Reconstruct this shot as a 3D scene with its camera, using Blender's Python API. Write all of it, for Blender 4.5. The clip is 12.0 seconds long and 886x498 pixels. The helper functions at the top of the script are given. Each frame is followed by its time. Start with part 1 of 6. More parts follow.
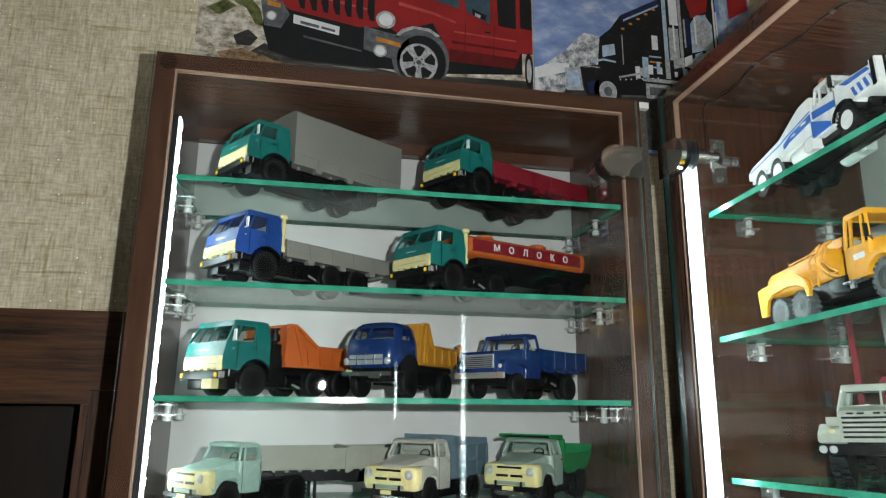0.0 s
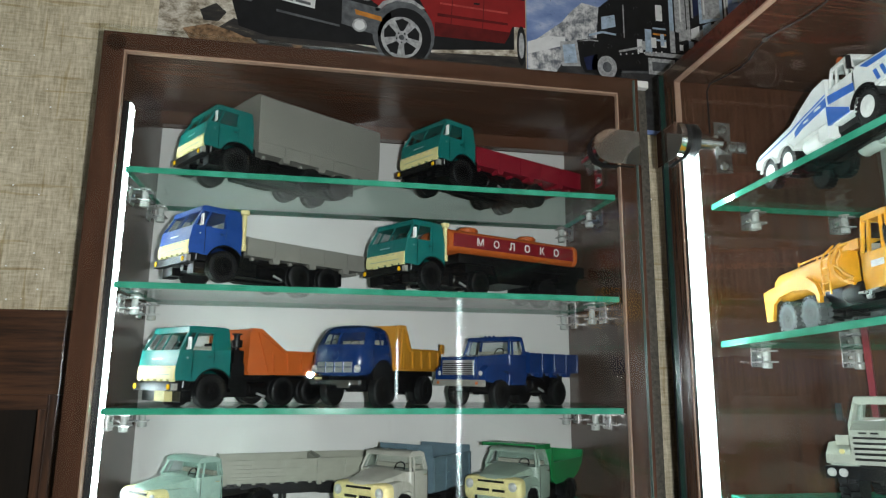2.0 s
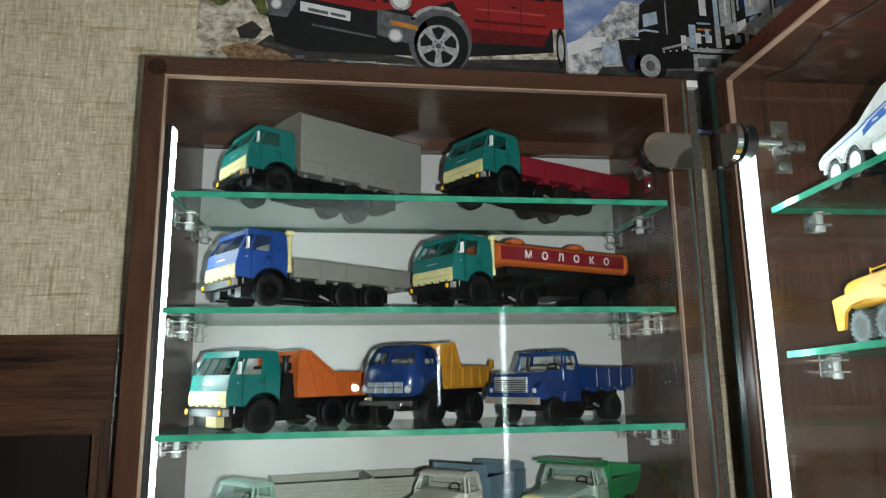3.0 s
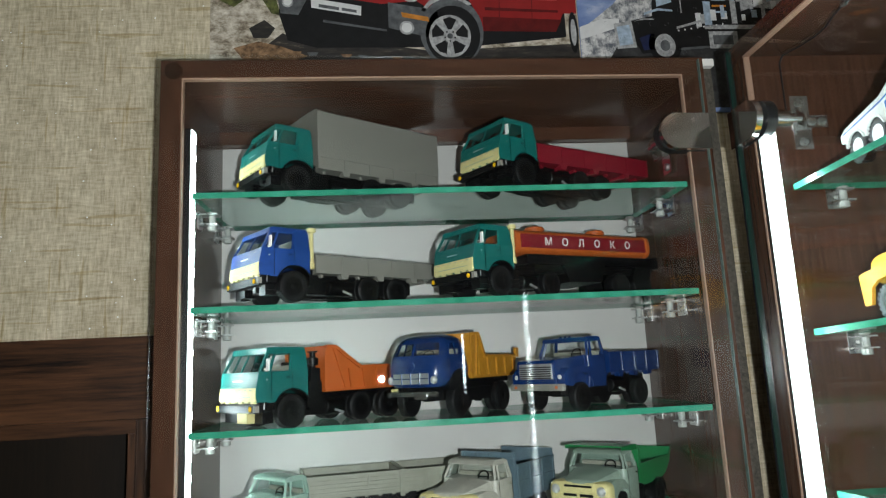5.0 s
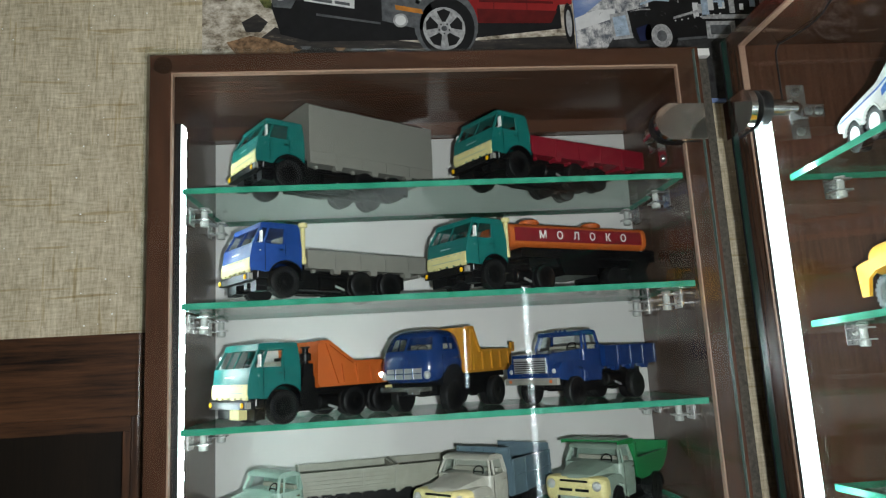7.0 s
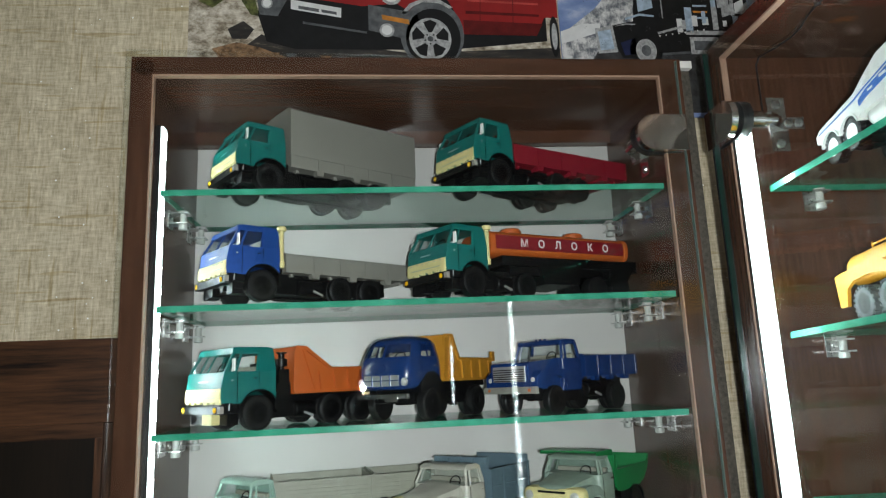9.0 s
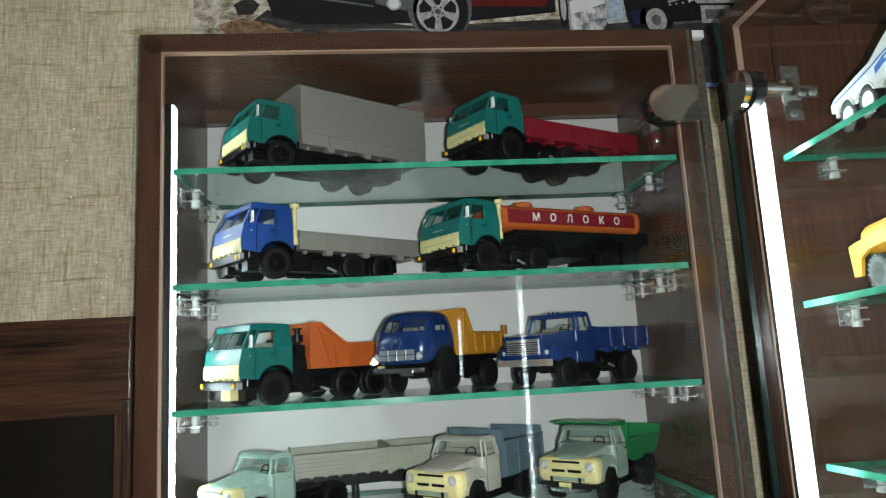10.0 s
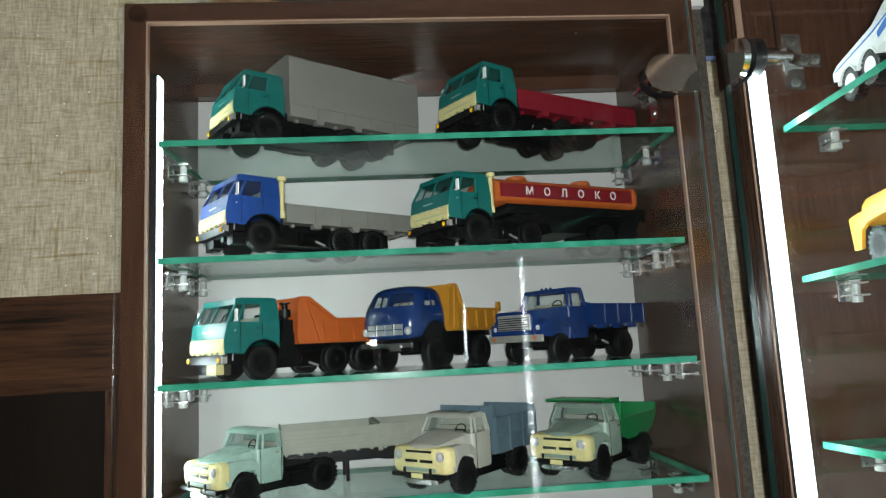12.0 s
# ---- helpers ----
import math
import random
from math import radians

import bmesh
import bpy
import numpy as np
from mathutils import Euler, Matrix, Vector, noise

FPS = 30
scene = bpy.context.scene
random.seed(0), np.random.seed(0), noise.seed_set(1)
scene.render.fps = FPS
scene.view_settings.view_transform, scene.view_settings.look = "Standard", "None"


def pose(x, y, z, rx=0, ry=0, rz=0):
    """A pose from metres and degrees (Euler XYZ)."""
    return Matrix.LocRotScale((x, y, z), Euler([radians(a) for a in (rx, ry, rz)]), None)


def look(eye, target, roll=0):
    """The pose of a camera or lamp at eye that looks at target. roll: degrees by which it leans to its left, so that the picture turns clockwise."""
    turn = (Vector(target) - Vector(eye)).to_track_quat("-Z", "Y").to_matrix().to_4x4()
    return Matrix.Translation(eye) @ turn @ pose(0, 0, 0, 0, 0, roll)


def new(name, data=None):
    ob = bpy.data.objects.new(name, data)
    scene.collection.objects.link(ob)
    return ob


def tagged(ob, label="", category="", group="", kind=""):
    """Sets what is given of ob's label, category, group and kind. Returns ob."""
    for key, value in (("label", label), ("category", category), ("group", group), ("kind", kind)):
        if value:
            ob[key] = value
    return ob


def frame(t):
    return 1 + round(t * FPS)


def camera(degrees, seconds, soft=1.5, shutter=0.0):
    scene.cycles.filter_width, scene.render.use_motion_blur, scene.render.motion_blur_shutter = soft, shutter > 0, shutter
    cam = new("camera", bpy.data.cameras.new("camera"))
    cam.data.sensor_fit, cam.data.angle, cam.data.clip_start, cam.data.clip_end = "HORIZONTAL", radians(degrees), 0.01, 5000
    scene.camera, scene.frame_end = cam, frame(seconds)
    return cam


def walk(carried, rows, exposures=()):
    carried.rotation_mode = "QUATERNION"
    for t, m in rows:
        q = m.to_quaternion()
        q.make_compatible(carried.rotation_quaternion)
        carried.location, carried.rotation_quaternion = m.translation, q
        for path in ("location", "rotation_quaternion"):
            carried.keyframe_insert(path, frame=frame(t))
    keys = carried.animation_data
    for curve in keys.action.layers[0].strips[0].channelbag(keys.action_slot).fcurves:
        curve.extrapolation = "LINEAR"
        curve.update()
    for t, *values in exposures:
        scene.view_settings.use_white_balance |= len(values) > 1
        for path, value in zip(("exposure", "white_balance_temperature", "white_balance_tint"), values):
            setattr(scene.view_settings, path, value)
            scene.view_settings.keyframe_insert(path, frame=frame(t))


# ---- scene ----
cam = camera(67.0, 12.0, 1.2)
PATH = [
    (0, (0.015, 0.108, 2.016), (0.392, 2.017, 2.476), 0.5),
    (0.5, (0.027, 0.104, 2.023), (0.416, 2.011, 2.484), 0.1),
    (1, (0.041, 0.111, 2.03), (0.381, 2.039, 2.437), -0.4),
    (1.5, (0.051, 0.128, 2.038), (0.412, 2.055, 2.435), 1.0),
    (2, (0.053, 0.147, 2.051), (0.403, 2.081, 2.423), 0.5),
    (2.5, (0.055, 0.163, 2.064), (0.454, 2.093, 2.4), -0.9),
    (3, (0.044, 0.16, 2.066), (0.292, 2.109, 2.439), -0.8),
    (5, (0.044, 0.157, 2.067), (0.231, 2.118, 2.41), -2.8),
    (5.5, (0.053, 0.163, 2.066), (0.266, 2.129, 2.37), -2.1),
    (6, (0.052, 0.162, 2.07), (0.226, 2.128, 2.39), -3.3),
    (6.5, (0.053, 0.161, 2.068), (0.226, 2.126, 2.396), -3.2),
    (8.5, (0.058, 0.164, 2.06), (0.243, 2.125, 2.41), -3.1),
    (9, (0.063, 0.166, 2.056), (0.266, 2.118, 2.44), -2.5),
    (9.5, (0.06, 0.168, 2.056), (0.27, 2.127, 2.4), -2.7),
    (10, (0.056, 0.165, 2.056), (0.243, 2.132, 2.367), -3.2),
    (10.5, (0.059, 0.164, 2.057), (0.242, 2.132, 2.364), -2.4),
    (11, (0.064, 0.164, 2.056), (0.207, 2.14, 2.329), -3.1),
    (11.5, (0.069, 0.164, 2.054), (0.211, 2.137, 2.347), -3.0),
    (12, (0.073, 0.176, 2.046), (0.229, 2.151, 2.32), -3.0),
]
walk(cam, [(t, look(eye, target, roll)) for t, eye, target, roll in PATH])

# ---- light ----
world = bpy.data.worlds.new("dim_room")
world.use_nodes = True
world.node_tree.nodes["Background"].inputs[0].default_value = (0.9, 0.95, 1.0, 1)
world.node_tree.nodes["Background"].inputs[1].default_value = 0.02
scene.world = world
scene.view_settings.exposure = 0.15


def lamp(name, m, power, colour, size, cone):
    data = bpy.data.lights.new(name, "SPOT")
    data.energy, data.color, data.shadow_soft_size = power, colour, size
    data.spot_size, data.spot_blend = radians(cone), 0.35
    ob = new(name, data)
    ob.matrix_world = m
    return ob


# the torch of the phone that films, beside the lens
lamp("phone_torch", look((0.074, 0.140, 2.050), (0.10, 0.87, 2.20)), 13.0, (0.92, 0.97, 0.99), 0.0045, 172)

# ---- materials ----
def mat(name):
    m = bpy.data.materials.new(name)
    m.use_nodes = True
    n = m.node_tree.nodes
    return m, n, m.node_tree.links, n["Principled BSDF"]


def noise_node(n, l, scale, stretch=(1, 1, 1), detail=6, rough=0.6, world_space=False):
    tc, mp, no = n.new("ShaderNodeTexCoord"), n.new("ShaderNodeMapping"), n.new("ShaderNodeTexNoise")
    if world_space:
        geo = n.new("ShaderNodeNewGeometry")
        l.new(geo.outputs["Position"], mp.inputs[0])
    else:
        l.new(tc.outputs["Object"], mp.inputs[0])
    mp.inputs["Scale"].default_value = stretch
    no.inputs["Scale"].default_value, no.inputs["Detail"].default_value = scale, detail
    no.inputs["Roughness"].default_value = rough
    l.new(mp.outputs[0], no.inputs["Vector"])
    return no


def ramp(n, l, src, stops):
    r = n.new("ShaderNodeValToRGB")
    while len(r.color_ramp.elements) < len(stops):
        r.color_ramp.elements.new(0.5)
    for e, (p, c) in zip(r.color_ramp.elements, stops):
        e.position, e.color = p, (*c, 1)
    l.new(src, r.inputs[0])
    return r


def bump(n, l, src, b, strength, dist):
    k = n.new("ShaderNodeBump")
    k.inputs["Strength"].default_value, k.inputs["Distance"].default_value = strength, dist
    l.new(src, k.inputs["Height"])
    l.new(k.outputs[0], b.inputs["Normal"])


def paint(name, c, rough=0.35, metal=0.0, spread=0.12, coat=0.0, grain=160.0, bumpy=0.04, shine=0.5):
    """Moulded or painted stuff: one colour with faint mottling, dust and unevenness."""
    m, n, l, b = mat(name)
    no = noise_node(n, l, grain, detail=5)
    lo, hi = tuple(x * (1 - spread) for x in c), tuple(min(1, x * (1 + spread)) for x in c)
    r = ramp(n, l, no.outputs["Fac"], [(0.3, lo), (0.7, hi)])
    l.new(r.outputs[0], b.inputs["Base Color"])
    no2 = noise_node(n, l, grain * 4, detail=3)
    mr = n.new("ShaderNodeMapRange")
    mr.inputs["To Min"].default_value, mr.inputs["To Max"].default_value = rough * 0.75, min(1, rough * 1.3)
    l.new(no2.outputs["Fac"], mr.inputs["Value"])
    l.new(mr.outputs[0], b.inputs["Roughness"])
    b.inputs["Metallic"].default_value = metal
    b.inputs["Coat Weight"].default_value = coat
    b.inputs["Specular IOR Level"].default_value = shine
    bump(n, l, no.outputs["Fac"], b, bumpy, 0.002)
    return m


def wood(name, dark, light, axis, rough=0.38, scale=55.0, coarse=14.0, relief=0.12):
    """Wood grain that runs along one axis."""
    m, n, l, b = mat(name)
    st = [1.0, 1.0, 1.0]
    st["xyz".index(axis)] = 0.06
    fine = noise_node(n, l, scale * 5, st, 8, 0.65, True)
    wide = noise_node(n, l, coarse, st, 4, 0.5, True)
    mix = n.new("ShaderNodeMix")
    mix.inputs[0].default_value = 0.5
    l.new(fine.outputs["Fac"], mix.inputs[2])
    l.new(wide.outputs["Fac"], mix.inputs[3])
    r = ramp(n, l, mix.outputs[0], [(0.37, dark), (0.50, tuple((p + q) / 2 for p, q in zip(dark, light))), (0.64, light)])
    l.new(r.outputs[0], b.inputs["Base Color"])
    b.inputs["Roughness"].default_value = rough
    bump(n, l, fine.outputs["Fac"], b, relief, 0.0006)
    return m


def clear(name, tint, f0=0.036, rough=0.0, dust=0.0, slant=5.0):
    """Thin clear glass: lets light straight through and mirrors more at a slant."""
    m, n, l, b = mat(name)
    n.remove(b)
    tr, gl, lw, mx = (n.new("ShaderNode" + k) for k in ("BsdfTransparent", "BsdfGlossy", "LayerWeight", "MixShader"))
    tr.inputs[0].default_value = (*tint, 1)
    gl.inputs["Roughness"].default_value = rough
    lw.inputs[0].default_value = 0.5
    pw, ma = n.new("ShaderNodeMath"), n.new("ShaderNodeMath")
    pw.operation, ma.operation = "POWER", "MULTIPLY_ADD"
    pw.inputs[1].default_value = slant
    ma.inputs[1].default_value, ma.inputs[2].default_value = 1 - f0, f0
    l.new(lw.outputs["Facing"], pw.inputs[0])
    l.new(pw.outputs[0], ma.inputs[0])
    l.new(ma.outputs[0], mx.inputs[0])
    l.new(tr.outputs[0], mx.inputs[1])
    l.new(gl.outputs[0], mx.inputs[2])
    last = mx
    if dust:
        df, vo, geo, m2 = (n.new("ShaderNode" + k) for k in ("BsdfDiffuse", "TexVoronoi", "NewGeometry", "MixShader"))
        df.inputs[0].default_value = (0.8, 0.8, 0.78, 1)
        vo.inputs["Scale"].default_value = 48
        l.new(geo.outputs["Position"], vo.inputs["Vector"])
        sp = ramp(n, l, vo.outputs["Distance"], [(0.0, (0.35, 0.35, 0.35)), (0.018, (0.25, 0.25, 0.25)), (0.034, (0, 0, 0))])
        sm = noise_node(n, l, 9, (1, 1, 0.5), 6, 0.65, True)
        sr = ramp(n, l, sm.outputs["Fac"], [(0.50, (0, 0, 0)), (0.75, (dust, dust, dust))])
        ad = n.new("ShaderNodeMath")
        ad.operation = "MAXIMUM"
        l.new(sp.outputs[0], ad.inputs[0])
        l.new(sr.outputs[0], ad.inputs[1])
        l.new(ad.outputs[0], m2.inputs[0])
        l.new(mx.outputs[0], m2.inputs[1])
        l.new(df.outputs[0], m2.inputs[2])
        last = m2
    l.new(last.outputs[0], n["Material Output"].inputs[0])
    return m


def glow(name, c, strength):
    m, n, l, b = mat(name)
    b.inputs["Base Color"].default_value = (*c, 1)
    b.inputs["Emission Color"].default_value = (*c, 1)
    b.inputs["Emission Strength"].default_value = strength
    return m


def wallpaper_mat():
    m, n, l, b = mat("woven_wallpaper")
    up = noise_node(n, l, 420, (1, 1, 0.16), 4, 0.6, True)
    across = noise_node(n, l, 420, (0.16, 0.16, 1), 4, 0.6, True)
    blot = noise_node(n, l, 26, (1, 1, 0.7), 5, 0.6, True)
    long_v = noise_node(n, l, 190, (1, 1, 0.07), 2, 0.4, True)
    long_h = noise_node(n, l, 190, (0.07, 0.07, 1), 2, 0.4, True)

    def mixed(a, c, f, kind="MIX"):
        k = n.new("ShaderNodeMix")
        k.data_type, k.blend_type = "RGBA", kind
        k.inputs[0].default_value = f
        l.new(a, k.inputs[6])
        l.new(c, k.inputs[7])
        return k.outputs[2]
    weave = mixed(up.outputs["Fac"], across.outputs["Fac"], 0.42)
    base = ramp(n, l, weave, [(0.34, (0.44, 0.365, 0.24)), (0.5, (0.66, 0.57, 0.40)), (0.68, (0.88, 0.80, 0.62))])
    tone = ramp(n, l, blot.outputs["Fac"], [(0.3, (0.80, 0.79, 0.76)), (0.7, (1, 1, 1))])
    c = mixed(base.outputs[0], tone.outputs[0], 1.0, "MULTIPLY")
    for src in (long_v, long_h):
        dark = ramp(n, l, src.outputs["Fac"], [(0.0, (1, 1, 1)), (0.655, (1, 1, 1)), (0.70, (0.86, 0.81, 0.70)), (0.80, (0.72, 0.64, 0.51))])
        c = mixed(c, dark.outputs[0], 1.0, "MULTIPLY")
    l.new(c, b.inputs["Base Color"])
    # scattered glitter flakes, their glint painted as near-white colour
    flake = n.new("ShaderNodeTexVoronoi")
    geo = n.new("ShaderNodeNewGeometry")
    l.new(geo.outputs["Position"], flake.inputs["Vector"])
    flake.inputs["Scale"].default_value = 70
    fr = ramp(n, l, flake.outputs["Distance"], [(0.0, (1, 1, 1)), (0.055, (1, 1, 1)), (0.075, (0, 0, 0))])
    mx = n.new("ShaderNodeMix")
    mx.data_type = "RGBA"
    l.new(fr.outputs[0], mx.inputs[0])
    l.new(c, mx.inputs[6])
    mx.inputs[7].default_value = (1, 1, 0.97, 1)
    l.new(mx.outputs[2], b.inputs["Base Color"])
    rr = ramp(n, l, fr.outputs[0], [(0, (0.8, 0.8, 0.8)), (1, (0.25, 0.25, 0.25))])
    l.new(rr.outputs[0], b.inputs["Roughness"])
    bump(n, l, weave, b, 0.5, 0.0012)
    return m


WALLPAPER = wallpaper_mat()
# wallpaper of the filler post, darkened in colour for the shade there
SHADED_PAPER = paint("shaded_wallpaper", (0.066, 0.058, 0.044), 0.8, spread=0.5, grain=300, bumpy=0.6)
WOOD_V = wood("mahogany_laminate_upright", (0.031, 0.0135, 0.0080), (0.106, 0.045, 0.026), "z", 0.23)
WOOD_X = wood("mahogany_laminate_across", (0.031, 0.0135, 0.0080), (0.106, 0.045, 0.026), "x", 0.23)
WOOD_Y = wood("mahogany_laminate_along", (0.031, 0.0135, 0.0080), (0.106, 0.045, 0.026), "y", 0.23)
OAK_X = wood("stained_oak_across", (0.0035, 0.0018, 0.0011), (0.130, 0.054, 0.023), "x", 0.42, 52, 38, 0.6)
OAK_Z = wood("stained_oak_upright", (0.0035, 0.0018, 0.0011), (0.130, 0.054, 0.023), "z", 0.42, 52, 38, 0.6)
# edge banding, pale because the led glint on its chamfer is painted in
LIT_EDGING = paint("lit_edge_banding", (0.40, 0.24, 0.17), 0.4)
BACK = paint("white_hardboard", (0.56, 0.535, 0.51), 0.5, spread=0.05, grain=20)
DOOR_DARK = wood("near_black_door", (0.008, 0.006, 0.004), (0.022, 0.014, 0.009), "z", 0.4)
PLASTER = paint("white_plaster", (0.72, 0.70, 0.66), 0.85, spread=0.05, grain=12)
PARQUET = wood("brown_laminate_floor", (0.09, 0.05, 0.028), (0.24, 0.14, 0.08), "y", 0.4, 30, 8)
DOOR_GLASS = clear("door_glass", (0.965, 0.98, 0.975), 0.030, dust=0.0022)
SHELF_GLASS = clear("shelf_glass", (0.915, 0.965, 0.945), 0.028, slant=8.0)
CAP_CHROME = paint("polished_chrome_cap", (0.88, 0.86, 0.84), 0.10, 1.0, 0.05)
CHROME = paint("chrome", (0.82, 0.82, 0.82), 0.17, 1.0, 0.03)
STEEL = paint("zinc_steel", (0.55, 0.55, 0.54), 0.28, 1.0, 0.1)
BLACK = paint("black_plastic", (0.006, 0.006, 0.007), 0.42)
CAP = paint("milky_plastic_sucker", (0.42, 0.43, 0.40), 0.25)
LED_BODY = glow("led_diffuser", (0.82, 0.98, 0.98), 5.0)
LED_CHIP = glow("led_chip", (0.82, 0.98, 1.0), 98.0)
LED_BRIGHT = glow("led_chip_bright", (0.82, 0.98, 1.0), 190.0)


# green of the glass, brightened in colour for led light guided through the sheet
def edge_glass():
    m, n, l, b = mat("lit_green_glass_edge")
    no = noise_node(n, l, 60, (1, 1, 1), 3, 0.5, True)
    r = ramp(n, l, no.outputs["Fac"], [(0.3, (0.030, 0.31, 0.185)), (0.7, (0.09, 0.50, 0.33))])
    l.new(r.outputs[0], b.inputs["Base Color"])
    b.inputs["Roughness"].default_value = 0.14
    b.inputs["Transmission Weight"].default_value = 0.25
    b.inputs["Subsurface Weight"].default_value = 0.0
    return m


EDGE = edge_glass()


# ---- mesh helpers ----
def sharp(bm, angle=35):
    for f in bm.faces:
        f.smooth = True
    for e in bm.edges:
        if len(e.link_faces) == 2 and e.calc_face_angle(0) > radians(angle):
            e.smooth = False


def mesh(name, bm, material, bevel=0.0, scale=1.0):
    if bevel:
        bmesh.ops.bevel(bm, geom=[e for e in bm.edges if len(e.link_faces) == 2 and e.calc_face_angle(0) > 0.5], offset=bevel, segments=2, profile=0.6, affect="EDGES", clamp_overlap=True)
    bmesh.ops.recalc_face_normals(bm, faces=bm.faces)
    sharp(bm)
    if scale != 1.0:
        bmesh.ops.scale(bm, vec=(scale,) * 3, verts=bm.verts)
    me = bpy.data.meshes.new(name)
    bm.to_mesh(me)
    bm.free()
    me.materials.append(material)
    return me


def part(name, bm, material, parent=None, label="", bevel=0.0, scale=1.0):
    ob = new(name, mesh(name, bm, material, bevel, scale))
    if parent:
        ob.parent = parent
    return tagged(ob, label)


def box(bm, x0, x1, y0, y1, z0, z1):
    v = [bm.verts.new(p) for p in ((x0, y0, z0), (x1, y0, z0), (x1, y1, z0), (x0, y1, z0), (x0, y0, z1), (x1, y0, z1), (x1, y1, z1), (x0, y1, z1))]
    for q in ((3, 2, 1, 0), (4, 5, 6, 7), (0, 1, 5, 4), (1, 2, 6, 5), (2, 3, 7, 6), (3, 0, 4, 7)):
        bm.faces.new([v[i] for i in q])
    return bm


def boxes(*dims):
    bm = bmesh.new()
    for d in dims:
        box(bm, *d)
    return bm


def side(bm, pts, half, inner=None):
    """A side outline (x, z) made solid across y; half is a width or a function of (x, z); inner gives the other side."""
    fn = half if callable(half) else (lambda x, z: half)
    gn = inner if callable(inner) else (lambda x, z: -fn(x, z) if inner is None else inner)
    a = [bm.verts.new((x, fn(x, z), z)) for x, z in pts]
    b = [bm.verts.new((x, gn(x, z), z)) for x, z in pts]
    n = len(pts)
    bm.faces.new(a)
    bm.faces.new(b[::-1])
    for i in range(n):
        bm.faces.new((a[i], b[i], b[(i + 1) % n], a[(i + 1) % n]))
    return bm


def lathe(bm, prof, seg=24, at=(0, 0, 0), axis="y", closed=True):
    """Rings (radius, along) round an axis."""
    rings = []
    for r, h in prof:
        ring = []
        for i in range(seg):
            a = math.tau * i / seg
            c, s = r * math.cos(a), r * math.sin(a)
            p = {"y": (c, h, s), "z": (c, s, h), "x": (h, c, s)}[axis]
            ring.append(bm.verts.new([p[k] + at[k] for k in range(3)]))
        rings.append(ring)
    for p, q in zip(rings, rings[1:]):
        for i in range(seg):
            j = (i + 1) % seg
            bm.faces.new((p[i], p[j], q[j], q[i]))
    if closed:
        bm.faces.new(rings[0][::-1])
        bm.faces.new(rings[-1])
    return bm


def bar(bm, a, b, w, d=None):
    """A straight square bar from a to b."""
    a, b = Vector(a), Vector(b)
    k = (b - a).normalized()
    u = k.cross(Vector((0, 0, 1)))
    u = u.normalized() if u.length > 1e-6 else Vector((1, 0, 0))
    v = k.cross(u)
    u, v = u * w / 2, v * (d or w) / 2
    p = [bm.verts.new(e + i * u + j * v) for e in (a, b) for i, j in ((-1, -1), (1, -1), (1, 1), (-1, 1))]
    for q in ((0, 1, 2, 3), (7, 6, 5, 4), (0, 4, 5, 1), (1, 5, 6, 2), (2, 6, 7, 3), (3, 7, 4, 0)):
        bm.faces.new([p[i] for i in q])
    return bm


def empty(name, m, label, category, group="", kind=""):
    ob = new(name)
    ob.empty_display_size = 0.01
    ob.matrix_world = m
    return tagged(ob, label, category, group, kind)


# ---- the room ----
def wall(name, dims, material, label, category="wall"):
    return tagged(part(name, boxes(*dims), material), label, category, kind="structure")


WY = 0.875     # face of the wall behind the cabinet
# wall with the doorway: opening x -1.02..-0.200, up to z 2.022
wall("wall_north", [(-0.200, 0.72, WY, WY + 0.12, 0, 2.7), (-1.02, -0.200, WY, WY + 0.12, 2.022, 2.7), (-2.0, -1.02, WY, WY + 0.12, 0, 2.7)], WALLPAPER, "beige woven wallpaper with glitter on the wall")
wall("wall_east", [(0.62, 0.72, -2.4, WY, 0, 2.7)], WALLPAPER, "beige woven wallpaper wall behind the cabinet")
wall("wall_west", [(-2.1, -2.0, -2.4, WY, 0, 2.7)], WALLPAPER, "beige woven wallpaper side wall")
wall("wall_south", [(-2.0, 0.62, -2.5, -2.4, 0, 2.7)], WALLPAPER, "beige woven wallpaper wall of the room")
wall("floor", [(-2.1, 0.72, -2.5, WY + 0.3, -0.1, 0)], PARQUET, "brown wood laminate floor", "floor")
wall("ceiling", [(-2.1, 0.72, -2.5, WY + 0.3, 2.7, 2.8)], PLASTER, "plain white ceiling", "ceiling")

# door casing and door
casing = empty("door_1", pose(0, 0, 0), "dark stained oak door casing with a dark closed door", "door", kind="structure")
bm = bmesh.new()
box(bm, -1.12, -0.110, WY - 0.014, WY, 2.030, 2.111)
part("casing_head", bm, OAK_X, casing, bevel=0.002)
part("casing_jamb", boxes((-0.200, -0.110, WY - 0.0145, WY - 0.0005, 0, 2.0295)), OAK_Z, casing, bevel=0.002)
part("casing_jamb", boxes((-1.12, -1.02, WY - 0.0145, WY - 0.0005, 0, 2.0295)), OAK_Z, casing, bevel=0.002)
part("casing_bead", boxes((-1.02, -0.200, WY - 0.018, WY + 0.01, 2.016, 2.0298)), OAK_X, casing, bevel=0.003)
part("casing_bead", boxes((-0.207, -0.2002, WY - 0.018, WY + 0.01, 0, 2.0158)), OAK_Z, casing, bevel=0.002)
part("door_leaf", boxes((-1.015, -0.207, WY + 0.045, WY + 0.085, 0.005, 2.014)), DOOR_DARK, casing, "near-black wooden door leaf", bevel=0.002)
wall("wall_behind_door", [(-1.1, -0.1, WY + 0.125, WY + 0.145, 0, 2.2)], PLASTER, "plain wall closing the doorway")

